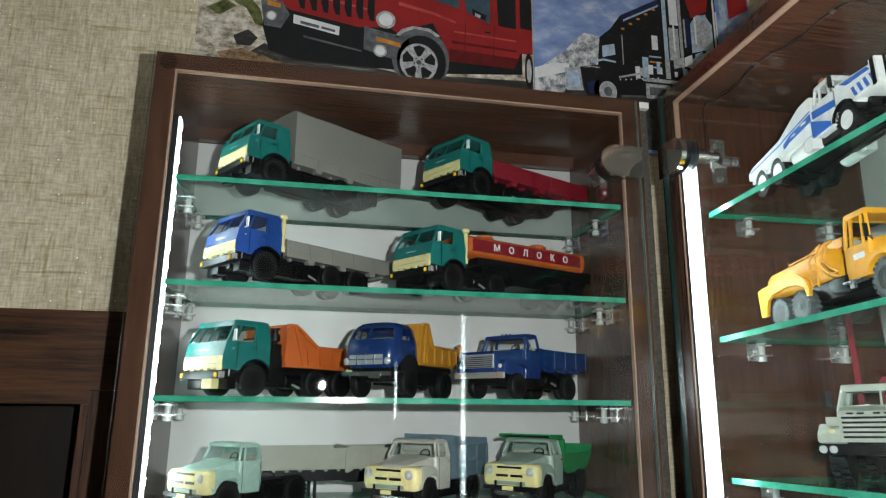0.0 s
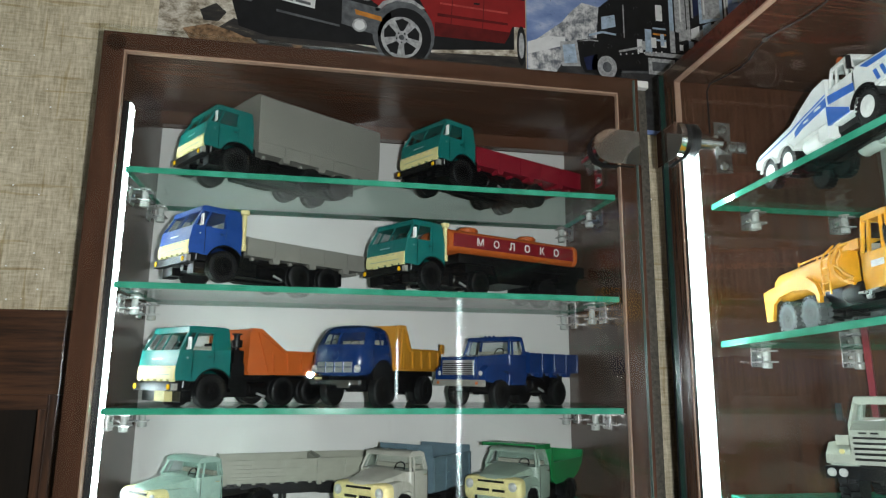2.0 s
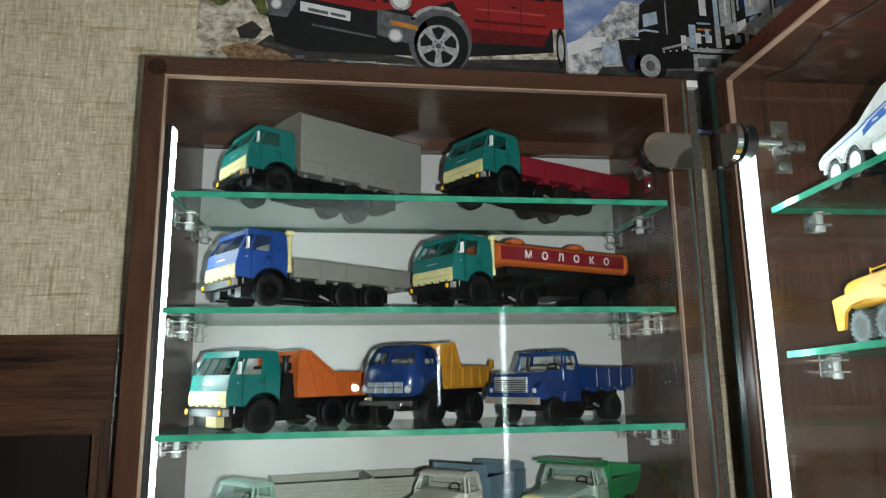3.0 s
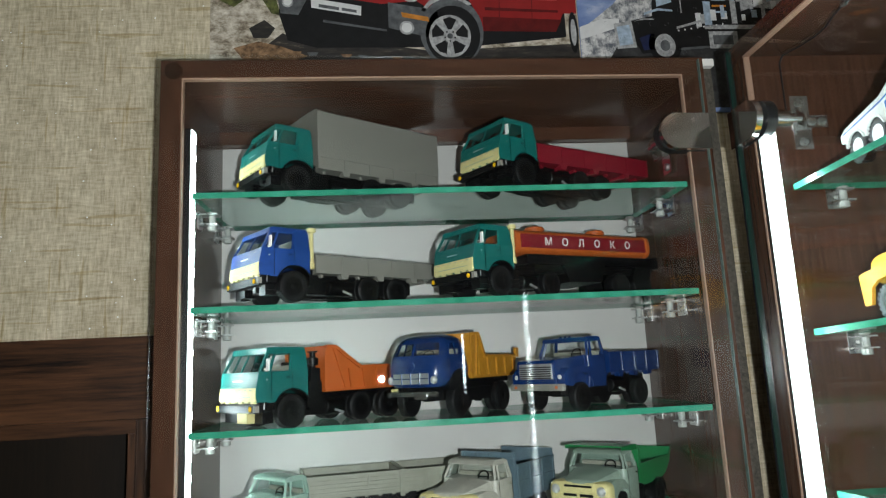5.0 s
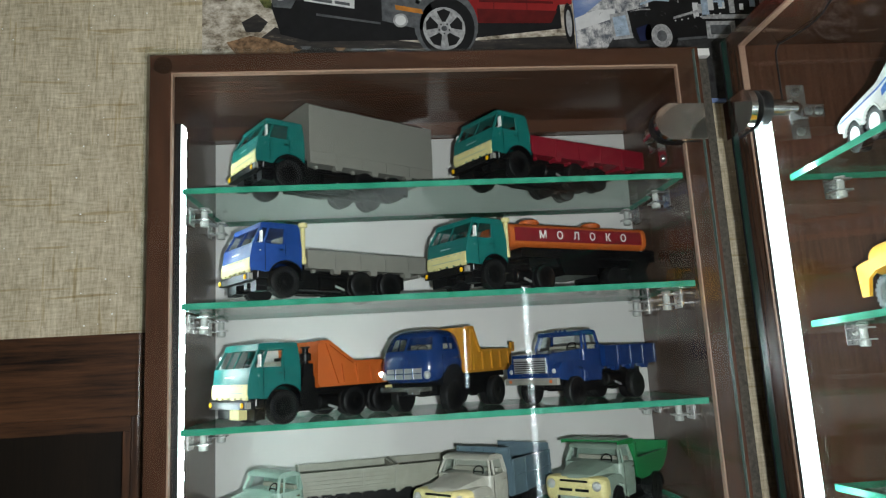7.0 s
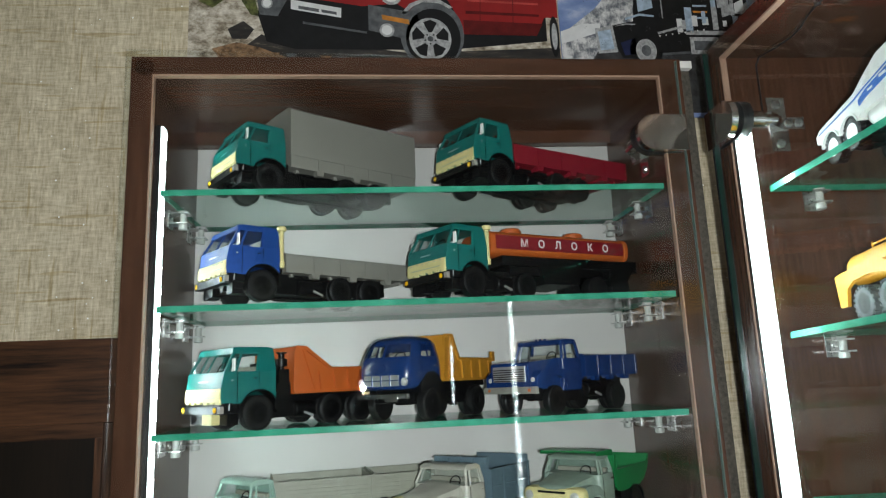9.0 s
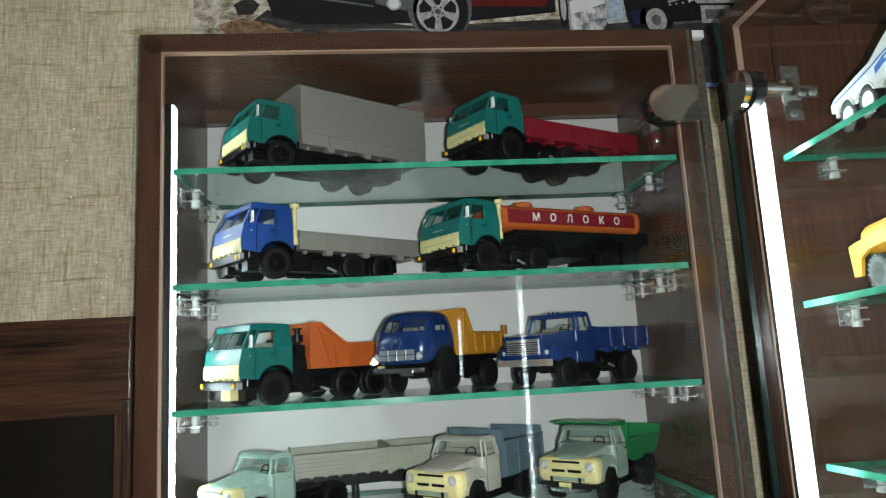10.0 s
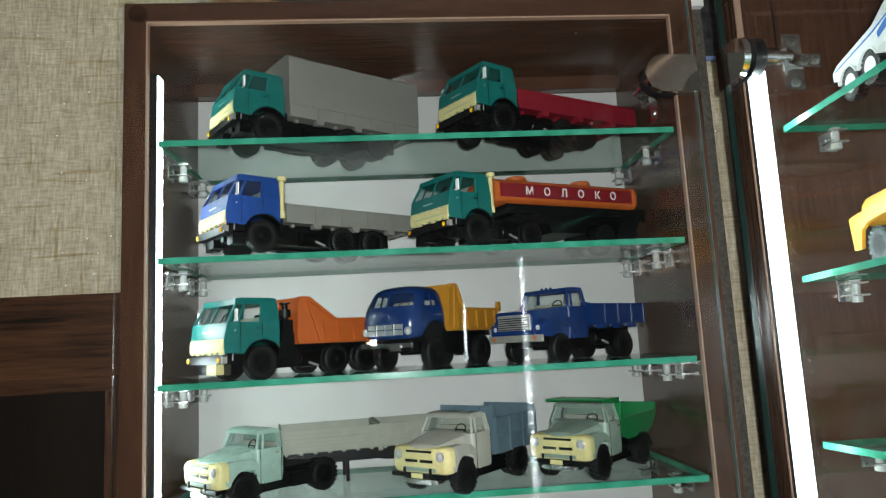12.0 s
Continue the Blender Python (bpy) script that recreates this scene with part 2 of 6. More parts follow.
# ---- display cabinets ----
def shelf(name, x0, x1, y0, y1, top, m, label, group, t=0.005):
    """A sheet of glass with ground green edges."""
    e = 0.0006
    root = empty(name, m @ pose(0, 0, top), label, "shelf", group)
    part("sheet", boxes((x0 + e, x1 - e, y0 + e, y1 - e, -t, 0)), SHELF_GLASS, root)
    part("front_edge", boxes((x0, x1, y0, y0 + e * 0.9, -t, 0)), EDGE, root, "ground green glass edge, guided led light painted into its colour")
    part("side_edge", boxes((x0, x0 + e * 0.9, y0 + e, y1, -t, 0)), EDGE, root, "ground green glass edge, guided led light painted into its colour")
    part("side_edge", boxes((x1 - e * 0.9, x1, y0 + e, y1, -t, 0)), EDGE, root, "ground green glass edge, guided led light painted into its colour")
    part("back_edge", boxes((x0 + e, x1 - e, y1 - e, y1, -t, 0)), EDGE, root, "ground green glass edge, guided led light painted into its colour")
    return root


def shelf_pin(m, group):
    """A steel shelf clip with a milky sucker, on a side panel whose inside faces +x; the glass rests on it."""
    root = empty("shelf_clip", m, "small steel shelf clip with a milky plastic sucker", "shelf clip", group)
    bm = boxes((0, 0.0012, -0.007, 0.007, -0.016, 0.0), (0.0012, 0.017, -0.007, 0.007, -0.0125, -0.0113), (0.0012, 0.017, -0.0068, 0.0068, -0.0032, -0.002))
    part("bracket", bm, STEEL, root, bevel=0.0003)
    bm = bmesh.new()
    lathe(bm, [(0.0030, -0.0175), (0.0041, -0.0170), (0.0041, -0.0126)], 16, (0.0115, 0, 0), "z")
    lathe(bm, [(0.0030, -0.0112), (0.0030, -0.0033)], 16, (0.0115, 0, 0), "z")
    lathe(bm, [(0.003, -0.0019), (0.0046, -0.0001)], 16, (0.0115, 0, 0), "z")
    part("sucker", bm, CAP, root, "milky plastic sucker under the glass")
    bm = bmesh.new()
    lathe(bm, [(0.0022, 0.0012), (0.0016, 0.0022)], 12, (0, 0, -0.007), "x")
    part("screw", bm, CHROME, root)
    return root


def led(m, length, label, chip=LED_CHIP, half=0.0052):
    """A strip that hangs down from m along a panel: black channel, glowing cover, chips along it."""
    root = empty("led_strip", m, label, "led strip")
    part("channel", boxes((-0.0002, 0.0042, -half - 0.0003, half + 0.0003, -length, 0)), BLACK, root)
    part("diffuser", boxes((0.0043, 0.0058, -half, half, -length, -0.001)), LED_BODY, root, "glowing white diffuser", bevel=0.0005)
    bm, z = bmesh.new(), -0.008
    while z > -length + 0.01:
        box(bm, 0.0059, 0.0066, -0.0028, 0.0028, z - 0.0032, z + 0.0032)
        z -= 0.0167
    tagged(part("led_chips", bm, chip, root, "row of bright white chips"), kind="stuff")
    return root


def carcase(name, w, d, top, m, label, low=0.0, TL=0.0225):
    """A box open to the front. Local x runs across the front from the left outer side, y into the depth, z up."""
    T, H = 0.0225, 0.0175
    root = empty(name, m, label, "display cabinet")
    part("side_panel", boxes((0, TL, 0, d, low, top - H)), WOOD_V, root, bevel=0.0008)
    part("side_panel", boxes((w - T, w, 0, d, low, top - H)), WOOD_V, root, bevel=0.0008)
    part("top_panel", boxes((0, w, -0.0004, d, top - H, top)), WOOD_X, root, bevel=0.0008)
    part("bottom_panel", boxes((TL, w - T, 0, d, low, low + H)), WOOD_X, root, bevel=0.0008)
    part("back_panel", boxes((TL, w - T, d - 0.004, d, low + H, top - H - 0.0145)), BACK, root, "white hardboard back")
    part("back_rail", boxes((TL, w - T, d - 0.016, d, top - H - 0.014, top - H)), WOOD_X, root)
    # thin strips round the opening; their pale colour paints the reflecting chamfer
    e = 0.0011
    part("edge_banding", boxes((TL - e, TL + 0.0002, -0.0012, 0.004, low + H, top - H)), LIT_EDGING, root, "thin edging line with its glint painted pale")
    part("edge_banding", boxes((w - T - 0.0002, w - T + e, -0.0012, 0.004, low + H, top - H)), LIT_EDGING, root, "thin edging line with its glint painted pale")
    part("edge_banding", boxes((TL - e, w - T + e, -0.0014, 0.004, top - H - 0.0004, top - H + e)), LIT_EDGING, root, "thin edging line with its glint painted pale")
    return root


LEFT, TOP, FRONT = -0.1385, 2.337, 0.7150
ML = pose(LEFT, FRONT, 0)
left_cab = carcase("display_cabinet", 0.4855, 0.1475, TOP, ML, "dark mahogany display cabinet with white back and glass shelves", 0.0, 0.0190)
SHELVES = (2.2203, 2.1235, 2.0238, 1.9285, 1.820)
for z in SHELVES:
    shelf("glass_shelf", -0.1120, 0.3215, 0.7200, 0.856, z, pose(0, 0, 0), "clear glass shelf with bright green polished edges", "shelves of the wide cabinet")
    for y in (0.772, 0.834):
        shelf_pin(pose(-0.1195, y, z - 0.005), "clips of the wide cabinet")
    for y in (0.764, 0.842):
        shelf_pin(pose(0.3245, y, z - 0.005, 0, 0, 180), "clips of the wide cabinet")
led(pose(-0.1195, 0.7300, 2.2790), 1.05, "bright white led strip on the cabinet side").name = "led_strip"
part("light_baffle", boxes((-0.1195, -0.1150, 0.7158, 0.7240, 1.25, 2.279)), BLACK, left_cab, "black strip beside the led light")

# the second cabinet stands at a right angle to the first
MR = pose(0.3663, 0.7000, 0, 0, 0, -91.2)
right_cab = carcase("display_cabinet", 0.7305, 0.21, TOP, MR, "dark mahogany side cabinet with white back and glass door", 0.0)
RS = (2.2023, 2.0817, 1.9570, 1.830)


def on_tilt(z):
    """The side cabinet's shelves sit a little askew: they rise towards the room's end of the cabinet."""
    return MR @ pose(0.027, 0, z, 0, -2.3, 0) @ pose(-0.027, 0, -z) @ MR.inverted()


for z in RS:
    shelf("glass_shelf", 0.0270, 0.7030, 0.0245, 0.203, z, on_tilt(z) @ MR, "clear glass shelf with bright green polished edges", "shelves of the side cabinet")
    for y in (0.062, 0.150):
        shelf_pin(MR @ pose(0.0224, y, z - 0.005), "clips of the side cabinet")
led(MR @ pose(0.0224, 0.0075, 2.2500), 1.0, "bright white led strip on the cabinet side", LED_BRIGHT, 0.0072)
led(MR @ pose(0.7078, 0.0095, 2.2000, 0, 0, 180), 1.0, "bright white led strip on the cabinet side")

# a third cabinet farther along the same side, known from its mirrored strip
MT = pose(0.3925, -0.4206, 0, 0, 0, -90)
carcase("display_cabinet", 0.530, 0.20, TOP, MT, "dark mahogany display cabinet farther along the wall", 0.0)
led(MT @ pose(0.5074, 0.0095, 2.1660, 0, 0, 180), 0.19, "short bright white led strip on a cabinet side")

# wallpapered filler between the two, its shade put into a darker colour
filler = empty("filler_post", pose(0, 0, 0), "narrow wallpapered filler between the two cabinets, shade painted into its colour", "filler", kind="structure")
part("post", boxes((0.3475, 0.3640, 0.7320, WY, 0.0, 2.334)), SHADED_PAPER, filler)
part("end_cap", boxes((0.3472, 0.3640, 0.7255, WY, 2.3341, 2.341)), PLASTER, filler, "chalky white top end")


PALE_EDGE = paint("pale_glass_edge", (0.10, 0.14, 0.12), 0.15)
DARK_EDGE = paint("dark_green_glass_edge", (0.012, 0.035, 0.028), 0.12)


# glass doors with chrome hinges
def glass_door(m, w, z0, z1, label):
    """Local x across from the hinge side, y out of the cabinet, z up."""
    root = empty("glass_door", m, label, "glass door")
    part("pane", boxes((0, w, 0.0, 0.004, z0, z1)), DOOR_GLASS, root)
    part("pane_edge", boxes((-0.0006, -0.0001, 0, 0.004, z0, z1)), PALE_EDGE, root, "pale green glass edge")
    return root


def rounded(x0, x1, z0, z1, r, left=True):
    """Outline with the far side fully round."""
    zc, k = (z0 + z1) / 2, (z1 - z0) / 2
    pts = [(x0, z0)]
    for i in range(13):
        a = -math.pi / 2 + math.pi * i / 12
        pts.append((x1 - k + k * math.cos(a), zc + k * math.sin(a)))
    return pts + [(x0, z1)]


def hinge(m, label, s, px):
    """A glass hinge: local x away from the door's hung edge (times s), y out of the cabinet; the plate sits px from that edge."""
    root = empty("glass_door_fitting", m, label, "hinge")
    bm = bmesh.new()
    side(bm, [(s * x, z) for x, z in rounded(0.0, 0.046, -0.0165, 0.0165, 0.016)], 0.0098, 0.0045)
    part("cover_cap", bm, CAP_CHROME, root, "polished chrome cap", bevel=0.0022)
    bm = bmesh.new()
    side(bm, [(s * x, z) for x, z in rounded(0.001, 0.045, -0.0155, 0.0155, 0.015)], -0.0005, -0.0090)
    part("cup", bm, BLACK, root, "black backing cup", bevel=0.001)
    bm = bmesh.new()
    lathe(bm, [(0.0062, -0.0062), (0.0075, -0.0055), (0.0075, -0.020), (0.005, -0.0215), (0.005, -0.032)], 20, (s * 0.036, 0, -0.002), "y")
    bar(bm, (s * 0.036, -0.024, -0.002), (s * (px + 0.005), -0.040, -0.002), 0.011, 0.012)
    part("arm", bm, CHROME, root, bevel=0.0006)
    bm = boxes((s * px, s * (px + 0.004), -0.066, -0.026, -0.0055, 0.0055))
    box(bm, s * px, s * (px + 0.002), -0.052, -0.036, -0.024, 0.024)
    part("mounting_plate", bm, CHROME, root, bevel=0.0006)
    for y, z, h in ((-0.044, -0.0175, 0.002), (-0.044, 0.0175, 0.002), (-0.052, 0, 0.004), (-0.061, 0, 0.004)):
        bm = bmesh.new()
        lathe(bm, [(0.0038, s * (px + h)), (0.0032, s * (px + h + 0.0016)), (0.0012, s * (px + h + 0.0019))], 14, (0, y, z), "x")
        bar(bm, (s * (px + h + 0.0019), y - 0.0022, z), (s * (px + h + 0.0019), y + 0.0022, z), 0.0007)
        part("screw", bm, STEEL, root)
    return root


# local frames: hung edge at the origin
MD = pose(0.3400, 0.7125, 0, 0, 0, 181.75)
glass_door(MD, 0.476, 1.22, 2.333, "clear glass door, barely ajar, in front of the shelves")
hinge(MD @ pose(0, 0, 2.2620), "polished chrome hinge on a glass door", 1, 0.0157)
MQ = MR @ pose(0.004, -0.0065, 0)
d2 = empty("glass_door", MQ, "clear closed glass door of the side cabinet", "glass door")
part("pane", boxes((0, 0.7225, 0.0, 0.004, 1.22, 2.333)), DOOR_GLASS, d2)
part("pane_edge", boxes((-0.0006, -0.0001, 0, 0.004, 1.22, 2.333)), DARK_EDGE, d2, "dark green glass edge")
part("seal", boxes((-0.0046, -0.0008, 0.0004, 0.0056, 1.22, 2.333)), BLACK, d2, "black rubber seal along the edge")
hinge(MR @ pose(0.004, -0.0025, 2.2575, 0, 0, 180), "polished chrome hinge with its screwed plate", -1, 0.0187)
# round felt bumper on the wide cabinet's top corner
bm = bmesh.new()
lathe(bm, [(0.0075, -0.0018), (0.0078, -0.0012), (0.0078, -0.0004)], 24, (-0.1275, 0.7150, 2.3275), "y")
tagged(part("bumper_pad", bm, clear("bumper_pad_gel", (0.86, 0.84, 0.82), 0.05, 0.15)), "round clear gel bumper pad on the cabinet corner", "bumper pad")
# thin lead of the led strip, stapled under the side cabinet's top
cu = bpy.data.curves.new("led_lead", "CURVE")
cu.dimensions, cu.bevel_depth = "3D", 0.0007
sp = cu.splines.new("POLY")
ps = [(0.0235, 0.030, 2.270), (0.0235, 0.030, 2.312), (0.026, 0.032, 2.3185)]
ps += [(0.026 + 0.68 * k / 40, 0.034 + 0.007 * math.sin(k * 0.9) * math.sin(k * 0.37) + 0.02 * k / 40, 2.3180) for k in range(1, 41)]
sp.points.add(len(ps) - 1)
for q, p in zip(sp.points, ps):
    q.co = (*p, 1)
tmp = bpy.data.objects.new("led_lead", cu)
scene.collection.objects.link(tmp)
me = bpy.data.meshes.new_from_object(tmp.evaluated_get(bpy.context.evaluated_depsgraph_get()))
bpy.data.objects.remove(tmp)
me.materials.clear()
me.materials.append(BLACK)
lead = tagged(new("led_lead", me), "thin dark lead stapled under the cabinet top", "cable")
lead.matrix_world = MR
for k in (4, 9, 14):
    part("staple", boxes((ps[3 + k][0] - 0.002, ps[3 + k][0] + 0.002, ps[3 + k][1] - 0.0016, ps[3 + k][1] + 0.0016, 2.3168, 2.3186)), STEEL, lead)

# ---- model lorries (their meshes are drawn in millimetres) ----
MM = 0.001
TEAL = paint("teal_plastic", (0.004, 0.128, 0.112), 0.34, grain=60, shine=0.4)
CREAM = paint("cream_plastic", (0.68, 0.59, 0.27), 0.45, shine=0.35)
BLUE = paint("blue_enamel", (0.010, 0.050, 0.22), 0.42, shine=0.3)
NAVY = paint("deep_blue_enamel", (0.006, 0.028, 0.118), 0.24, coat=0.3)
GREY = paint("grey_plastic", (0.215, 0.205, 0.178), 0.55)
RED = paint("crimson_plastic", (0.20, 0.006, 0.016), 0.42)
ORANGE = paint("orange_plastic", (0.50, 0.105, 0.018), 0.42)
MUSTARD = paint("mustard_plastic", (0.46, 0.20, 0.016), 0.4)
YELLOW = paint("sunny_yellow_plastic", (0.78, 0.36, 0.012), 0.5)
MINT = paint("mint_enamel", (0.31, 0.44, 0.37), 0.28)
BEIGE = paint("beige_enamel", (0.44, 0.42, 0.36), 0.32)
SAGE = paint("sage_enamel", (0.26, 0.33, 0.27), 0.32)
STONE = paint("stone_grey_plastic", (0.29, 0.285, 0.225), 0.45)
SLATE = paint("slate_blue_plastic", (0.10, 0.15, 0.18), 0.42)
GREEN = paint("grass_green_plastic", (0.012, 0.19, 0.055), 0.3)
WHITE = paint("white_plastic", (0.78, 0.78, 0.75), 0.35)
SIGNAL = paint("signal_blue_print", (0.03, 0.13, 0.48), 0.4)
OLIVE = paint("grey_green_enamel", (0.42, 0.44, 0.37), 0.4)
RUBBER = paint("black_rubber", (0.006, 0.006, 0.0065), 0.5, bumpy=0.2, shine=0.28)
DUSTY = paint("dusty_rubber", (0.075, 0.085, 0.085), 0.75, spread=0.5)
CHASSIS = paint("satin_black_plastic", (0.0032, 0.0032, 0.0036), 0.36, shine=0.20)
AMBER = paint("amber_lens", (0.85, 0.48, 0.01), 0.2)
LENS = paint("clear_lens", (0.48, 0.48, 0.46), 0.12)
SEAT = paint("tan_seat", (0.42, 0.38, 0.31), 0.6)
SILVER = paint("silver_print", (0.55, 0.55, 0.55), 0.3, 0.7)
MAROON = paint("maroon_print", (0.20, 0.008, 0.014), 0.4)
PANE = clear("model_window", (0.86, 0.90, 0.90), 0.05, rough=0.03)


def mm(name, bm, material, parent, label="", bevel=0.0):
    return part(name, bm, material, parent, label, bevel, MM)


def wheel(parent, x, y, r, w, tread=RUBBER, rim=CHASSIS, lugs=0, twin=False, lug_height=1.075):
    """A tyre and a dished rim at axle place x, outer face at y."""
    s = 1 if y > 0 else -1
    ob = empty_part("wheel", parent, (x * MM, y * MM, r * MM))
    bm = bmesh.new()
    for k in ((0, 1) if twin else (0,)):
        o = -s * k * (w + 1.2)
        pr = [(r * 0.60, 0.3), (r * 0.66, 0), (r * 0.90, 0.2), (r * 0.985, w * 0.14), (r, w * 0.3), (r, w * 0.7), (r * 0.985, w * 0.86), (r * 0.9, w - 0.2), (r * 0.6, w)]
        lathe(bm, [(q, o - s * h) for q, h in pr], 28)
    if lugs:
        for i in range(lugs):
            a = math.tau * i / lugs
            for k, half in ((0.0, (0.02, 0.46)), (0.5, (0.54, 0.98))):
                b = a + k * math.tau / lugs
                c, q = math.cos(b), math.sin(b)
                u = Vector((-q, 0, c)) * (r * math.pi / lugs * 0.62)
                e = [Vector((c * rr, -s * w * h, q * rr)) for h in half for rr in (r * 0.93, r * lug_height)]
                p = [bm.verts.new(v + d) for v in e for d in (-u, u)]
                for f in ((0, 1, 3, 2), (4, 6, 7, 5), (0, 2, 6, 4), (1, 5, 7, 3), (2, 3, 7, 6), (0, 4, 5, 1)):
                    bm.faces.new([p[i2] for i2 in f])
    mm("tyre", bm, tread, ob)
    bm = bmesh.new()
    lathe(bm, [(r * 0.61, -s * 0.1), (r * 0.55, -s * 0.5), (r * 0.50, -s * 2.0), (r * 0.30, -s * 1.6), (r * 0.24, -s * 0.1), (r * 0.12, s * 0.4)], 22)
    for i in range(8):
        a = math.tau * i / 8
        lathe(bm, [(r * 0.04, -s * 1.6), (r * 0.035, -s * 0.7)], 6, (r * 0.37 * math.cos(a), 0, r * 0.37 * math.sin(a)))
    mm("rim", bm, rim, ob)
    return ob


def empty_part(name, parent, loc):
    """A part that has pieces of its own."""
    ob = new(name)
    ob.empty_display_size = 0.005
    ob.parent, ob.location = parent, loc
    return ob


def lorry(name, m, label, group="model lorries"):
    return empty(name, m, label, "model lorry", group)


def chassis(root, x0, x1, z=13.5, axles=(), fill=10.5):
    bm = boxes((x0, x1, 8, 11, z - 2.5, z + 2.5), (x0, x1, -11, -8, z - 2.5, z + 2.5), (x0 + 6, x1 - 14, -19, 19, z - 3.5, z + fill), (x0 + 30, x1 - 40, -20, -12, z - 6, z + 5), (x0 + 30, x1 - 40, 12, 20, z - 6, z + 5))
    for i in range(5):
        x = x0 + (x1 - x0) * (i + 0.5) / 5
        box(bm, x - 1.5, x + 1.5, -8, 8, z - 2, z + 2)
    for a, r in axles:
        lathe(bm, [(2.2, -20), (2.2, -4), (4.5, -3), (4.5, 3), (2.2, 4), (2.2, 20)], 12, (a, 0, r))
        for s in (-1, 1):
            box(bm, a - 12, a + 12, s * 13 - 1.5, s * 13 + 1.5, r + 0.5, r + 3.0)
    mm("chassis", bm, CHASSIS, root, bevel=0.3)


def greenhouse(root, b, t, colour, zt, pillar=2.2, split=True, side_split=None, rear=False, roof=None):
    """Window zone of a cab between a belt outline b and a roof outline t, each (xf, xr, half_f, half_r, z): pillars, panes, a roof."""
    xf, xr, hf, hr, z0 = b
    tf, tr, gf, gr, z1 = t
    B = [Vector((xf, hf, z0)), Vector((xf, -hf, z0)), Vector((xr, -hr, z0)), Vector((xr, hr, z0))]
    T = [Vector((tf, gf, z1)), Vector((tf, -gf, z1)), Vector((tr, -gr, z1)), Vector((tr, gr, z1))]
    bm = bmesh.new()
    k = pillar / 2

    def post(p, q, w=pillar):
        bar(bm, p, q, w)
    inset = [Vector((-k, -k, 0)), Vector((-k, k, 0)), Vector((k, k, 0)), Vector((k, -k, 0))]
    B = [p + i for p, i in zip(B, inset)]
    T = [p + i for p, i in zip(T, inset)]
    for p, q in zip(B, T):
        post(p, q)
    if split:
        post((B[0] + B[1]) / 2, (T[0] + T[1]) / 2, pillar * 0.55)
    cuts = side_split or ()
    for f in cuts:
        for i, j in ((0, 3), (1, 2)):
            post(B[i].lerp(B[j], f), T[i].lerp(T[j], f), pillar * 0.8)
    for i, j in ((0, 1), (0, 3), (1, 2), (2, 3)):
        post(T[i], T[j], pillar)
    if rear:
        f = [bm.verts.new(v) for v in (B[2], B[3], T[3], T[2])]
        bm.faces.new(f)
    mm("window_frame", bm, colour, root)
    bm = bmesh.new()
    side(bm, roof or [(tf + 0.6, z1 - 0.6), (tf - 0.4, zt - 0.7), (tf - 4, zt), (tr + 4, zt), (tr, zt - 0.7), (tr - 0.3, z1 - 0.6)], lambda x, z: gf + 0.2 - max(0, z - zt + 1.5) * 0.9)
    mm("roof", bm, colour, root, bevel=0.8)
    # panes
    def pane(nm, a, c, d, e):
        g = bmesh.new()
        g.faces.new([g.verts.new(v) for v in (a, c, d, e)])
        mm(nm, g, PANE, root)
    if split:
        mb, mt = (B[0] + B[1]) / 2, (T[0] + T[1]) / 2
        pane("windscreen", B[0], mb, mt, T[0])
        pane("windscreen", mb, B[1], T[1], mt)
    else:
        pane("windscreen", B[0], B[1], T[1], T[0])
    pane("side_window", B[0], B[3], T[3], T[0])
    pane("side_window", B[1], B[2], T[2], T[1])
    # seat and steering wheel inside
    sx = xr + 3
    bm = boxes((sx, sx + 4, -hr + 4, hr - 4, z0 - 9, z0 + (z1 - z0) * 0.30), (sx + 4, sx + 13, -hr + 4, hr - 4, z0 - 12, z0 - 8))
    mm("seat", bm, SEAT, root, bevel=1.0)
    bm = bmesh.new()
    wx, wz = xf - 6.5, z0 + 2.2
    for i in range(16):
        a, c = math.tau * i / 16, math.tau * (i + 1) / 16
        p = [(wx - 1.8 * math.sin(q), 11 + 5 * math.cos(q), wz + 4.4 * math.sin(q)) for q in (a, c)]
        bar(bm, p[0], p[1], 0.8)
    bar(bm, (wx, 6, wz), (wx, 16, wz), 0.8)
    mm("steering_wheel", bm, CHASSIS, root)


def mirrors(root, x, y, z, material=WHITE, h=9, sides=(1, -1)):
    for s in sides:
        bm = boxes((x, x + 1.1, s * (y + 0.5), s * (y + 4), z, z + h))
        bar(bm, (x + 0.5, s * (y - 2), z + 1), (x + 0.5, s * (y + 2), z + 0.5), 0.7)
        bar(bm, (x + 0.5, s * (y - 2), z - 1.5), (x + 0.5, s * (y + 2.2), z + 2.5), 0.7)
        mm("wing_mirror", bm, material, root, "pale plastic wing mirror", bevel=0.4)


def arch(bm, x, y0, y1, r, zc, th=1.2, a0=0, a1=180, n=12):
    """A curved mudguard over a wheel."""
    pts = [(x + r * math.cos(radians(a0 + (a1 - a0) * i / n)), zc + r * math.sin(radians(a0 + (a1 - a0) * i / n))) for i in range(n + 1)]
    inn = [(x + (r - th) * math.cos(radians(a0 + (a1 - a0) * i / n)), zc + (r - th) * math.sin(radians(a0 + (a1 - a0) * i / n))) for i in range(n + 1)]
    for i in range(n):
        side(bm, [pts[i], pts[i + 1], inn[i + 1], inn[i]], y1, y0)


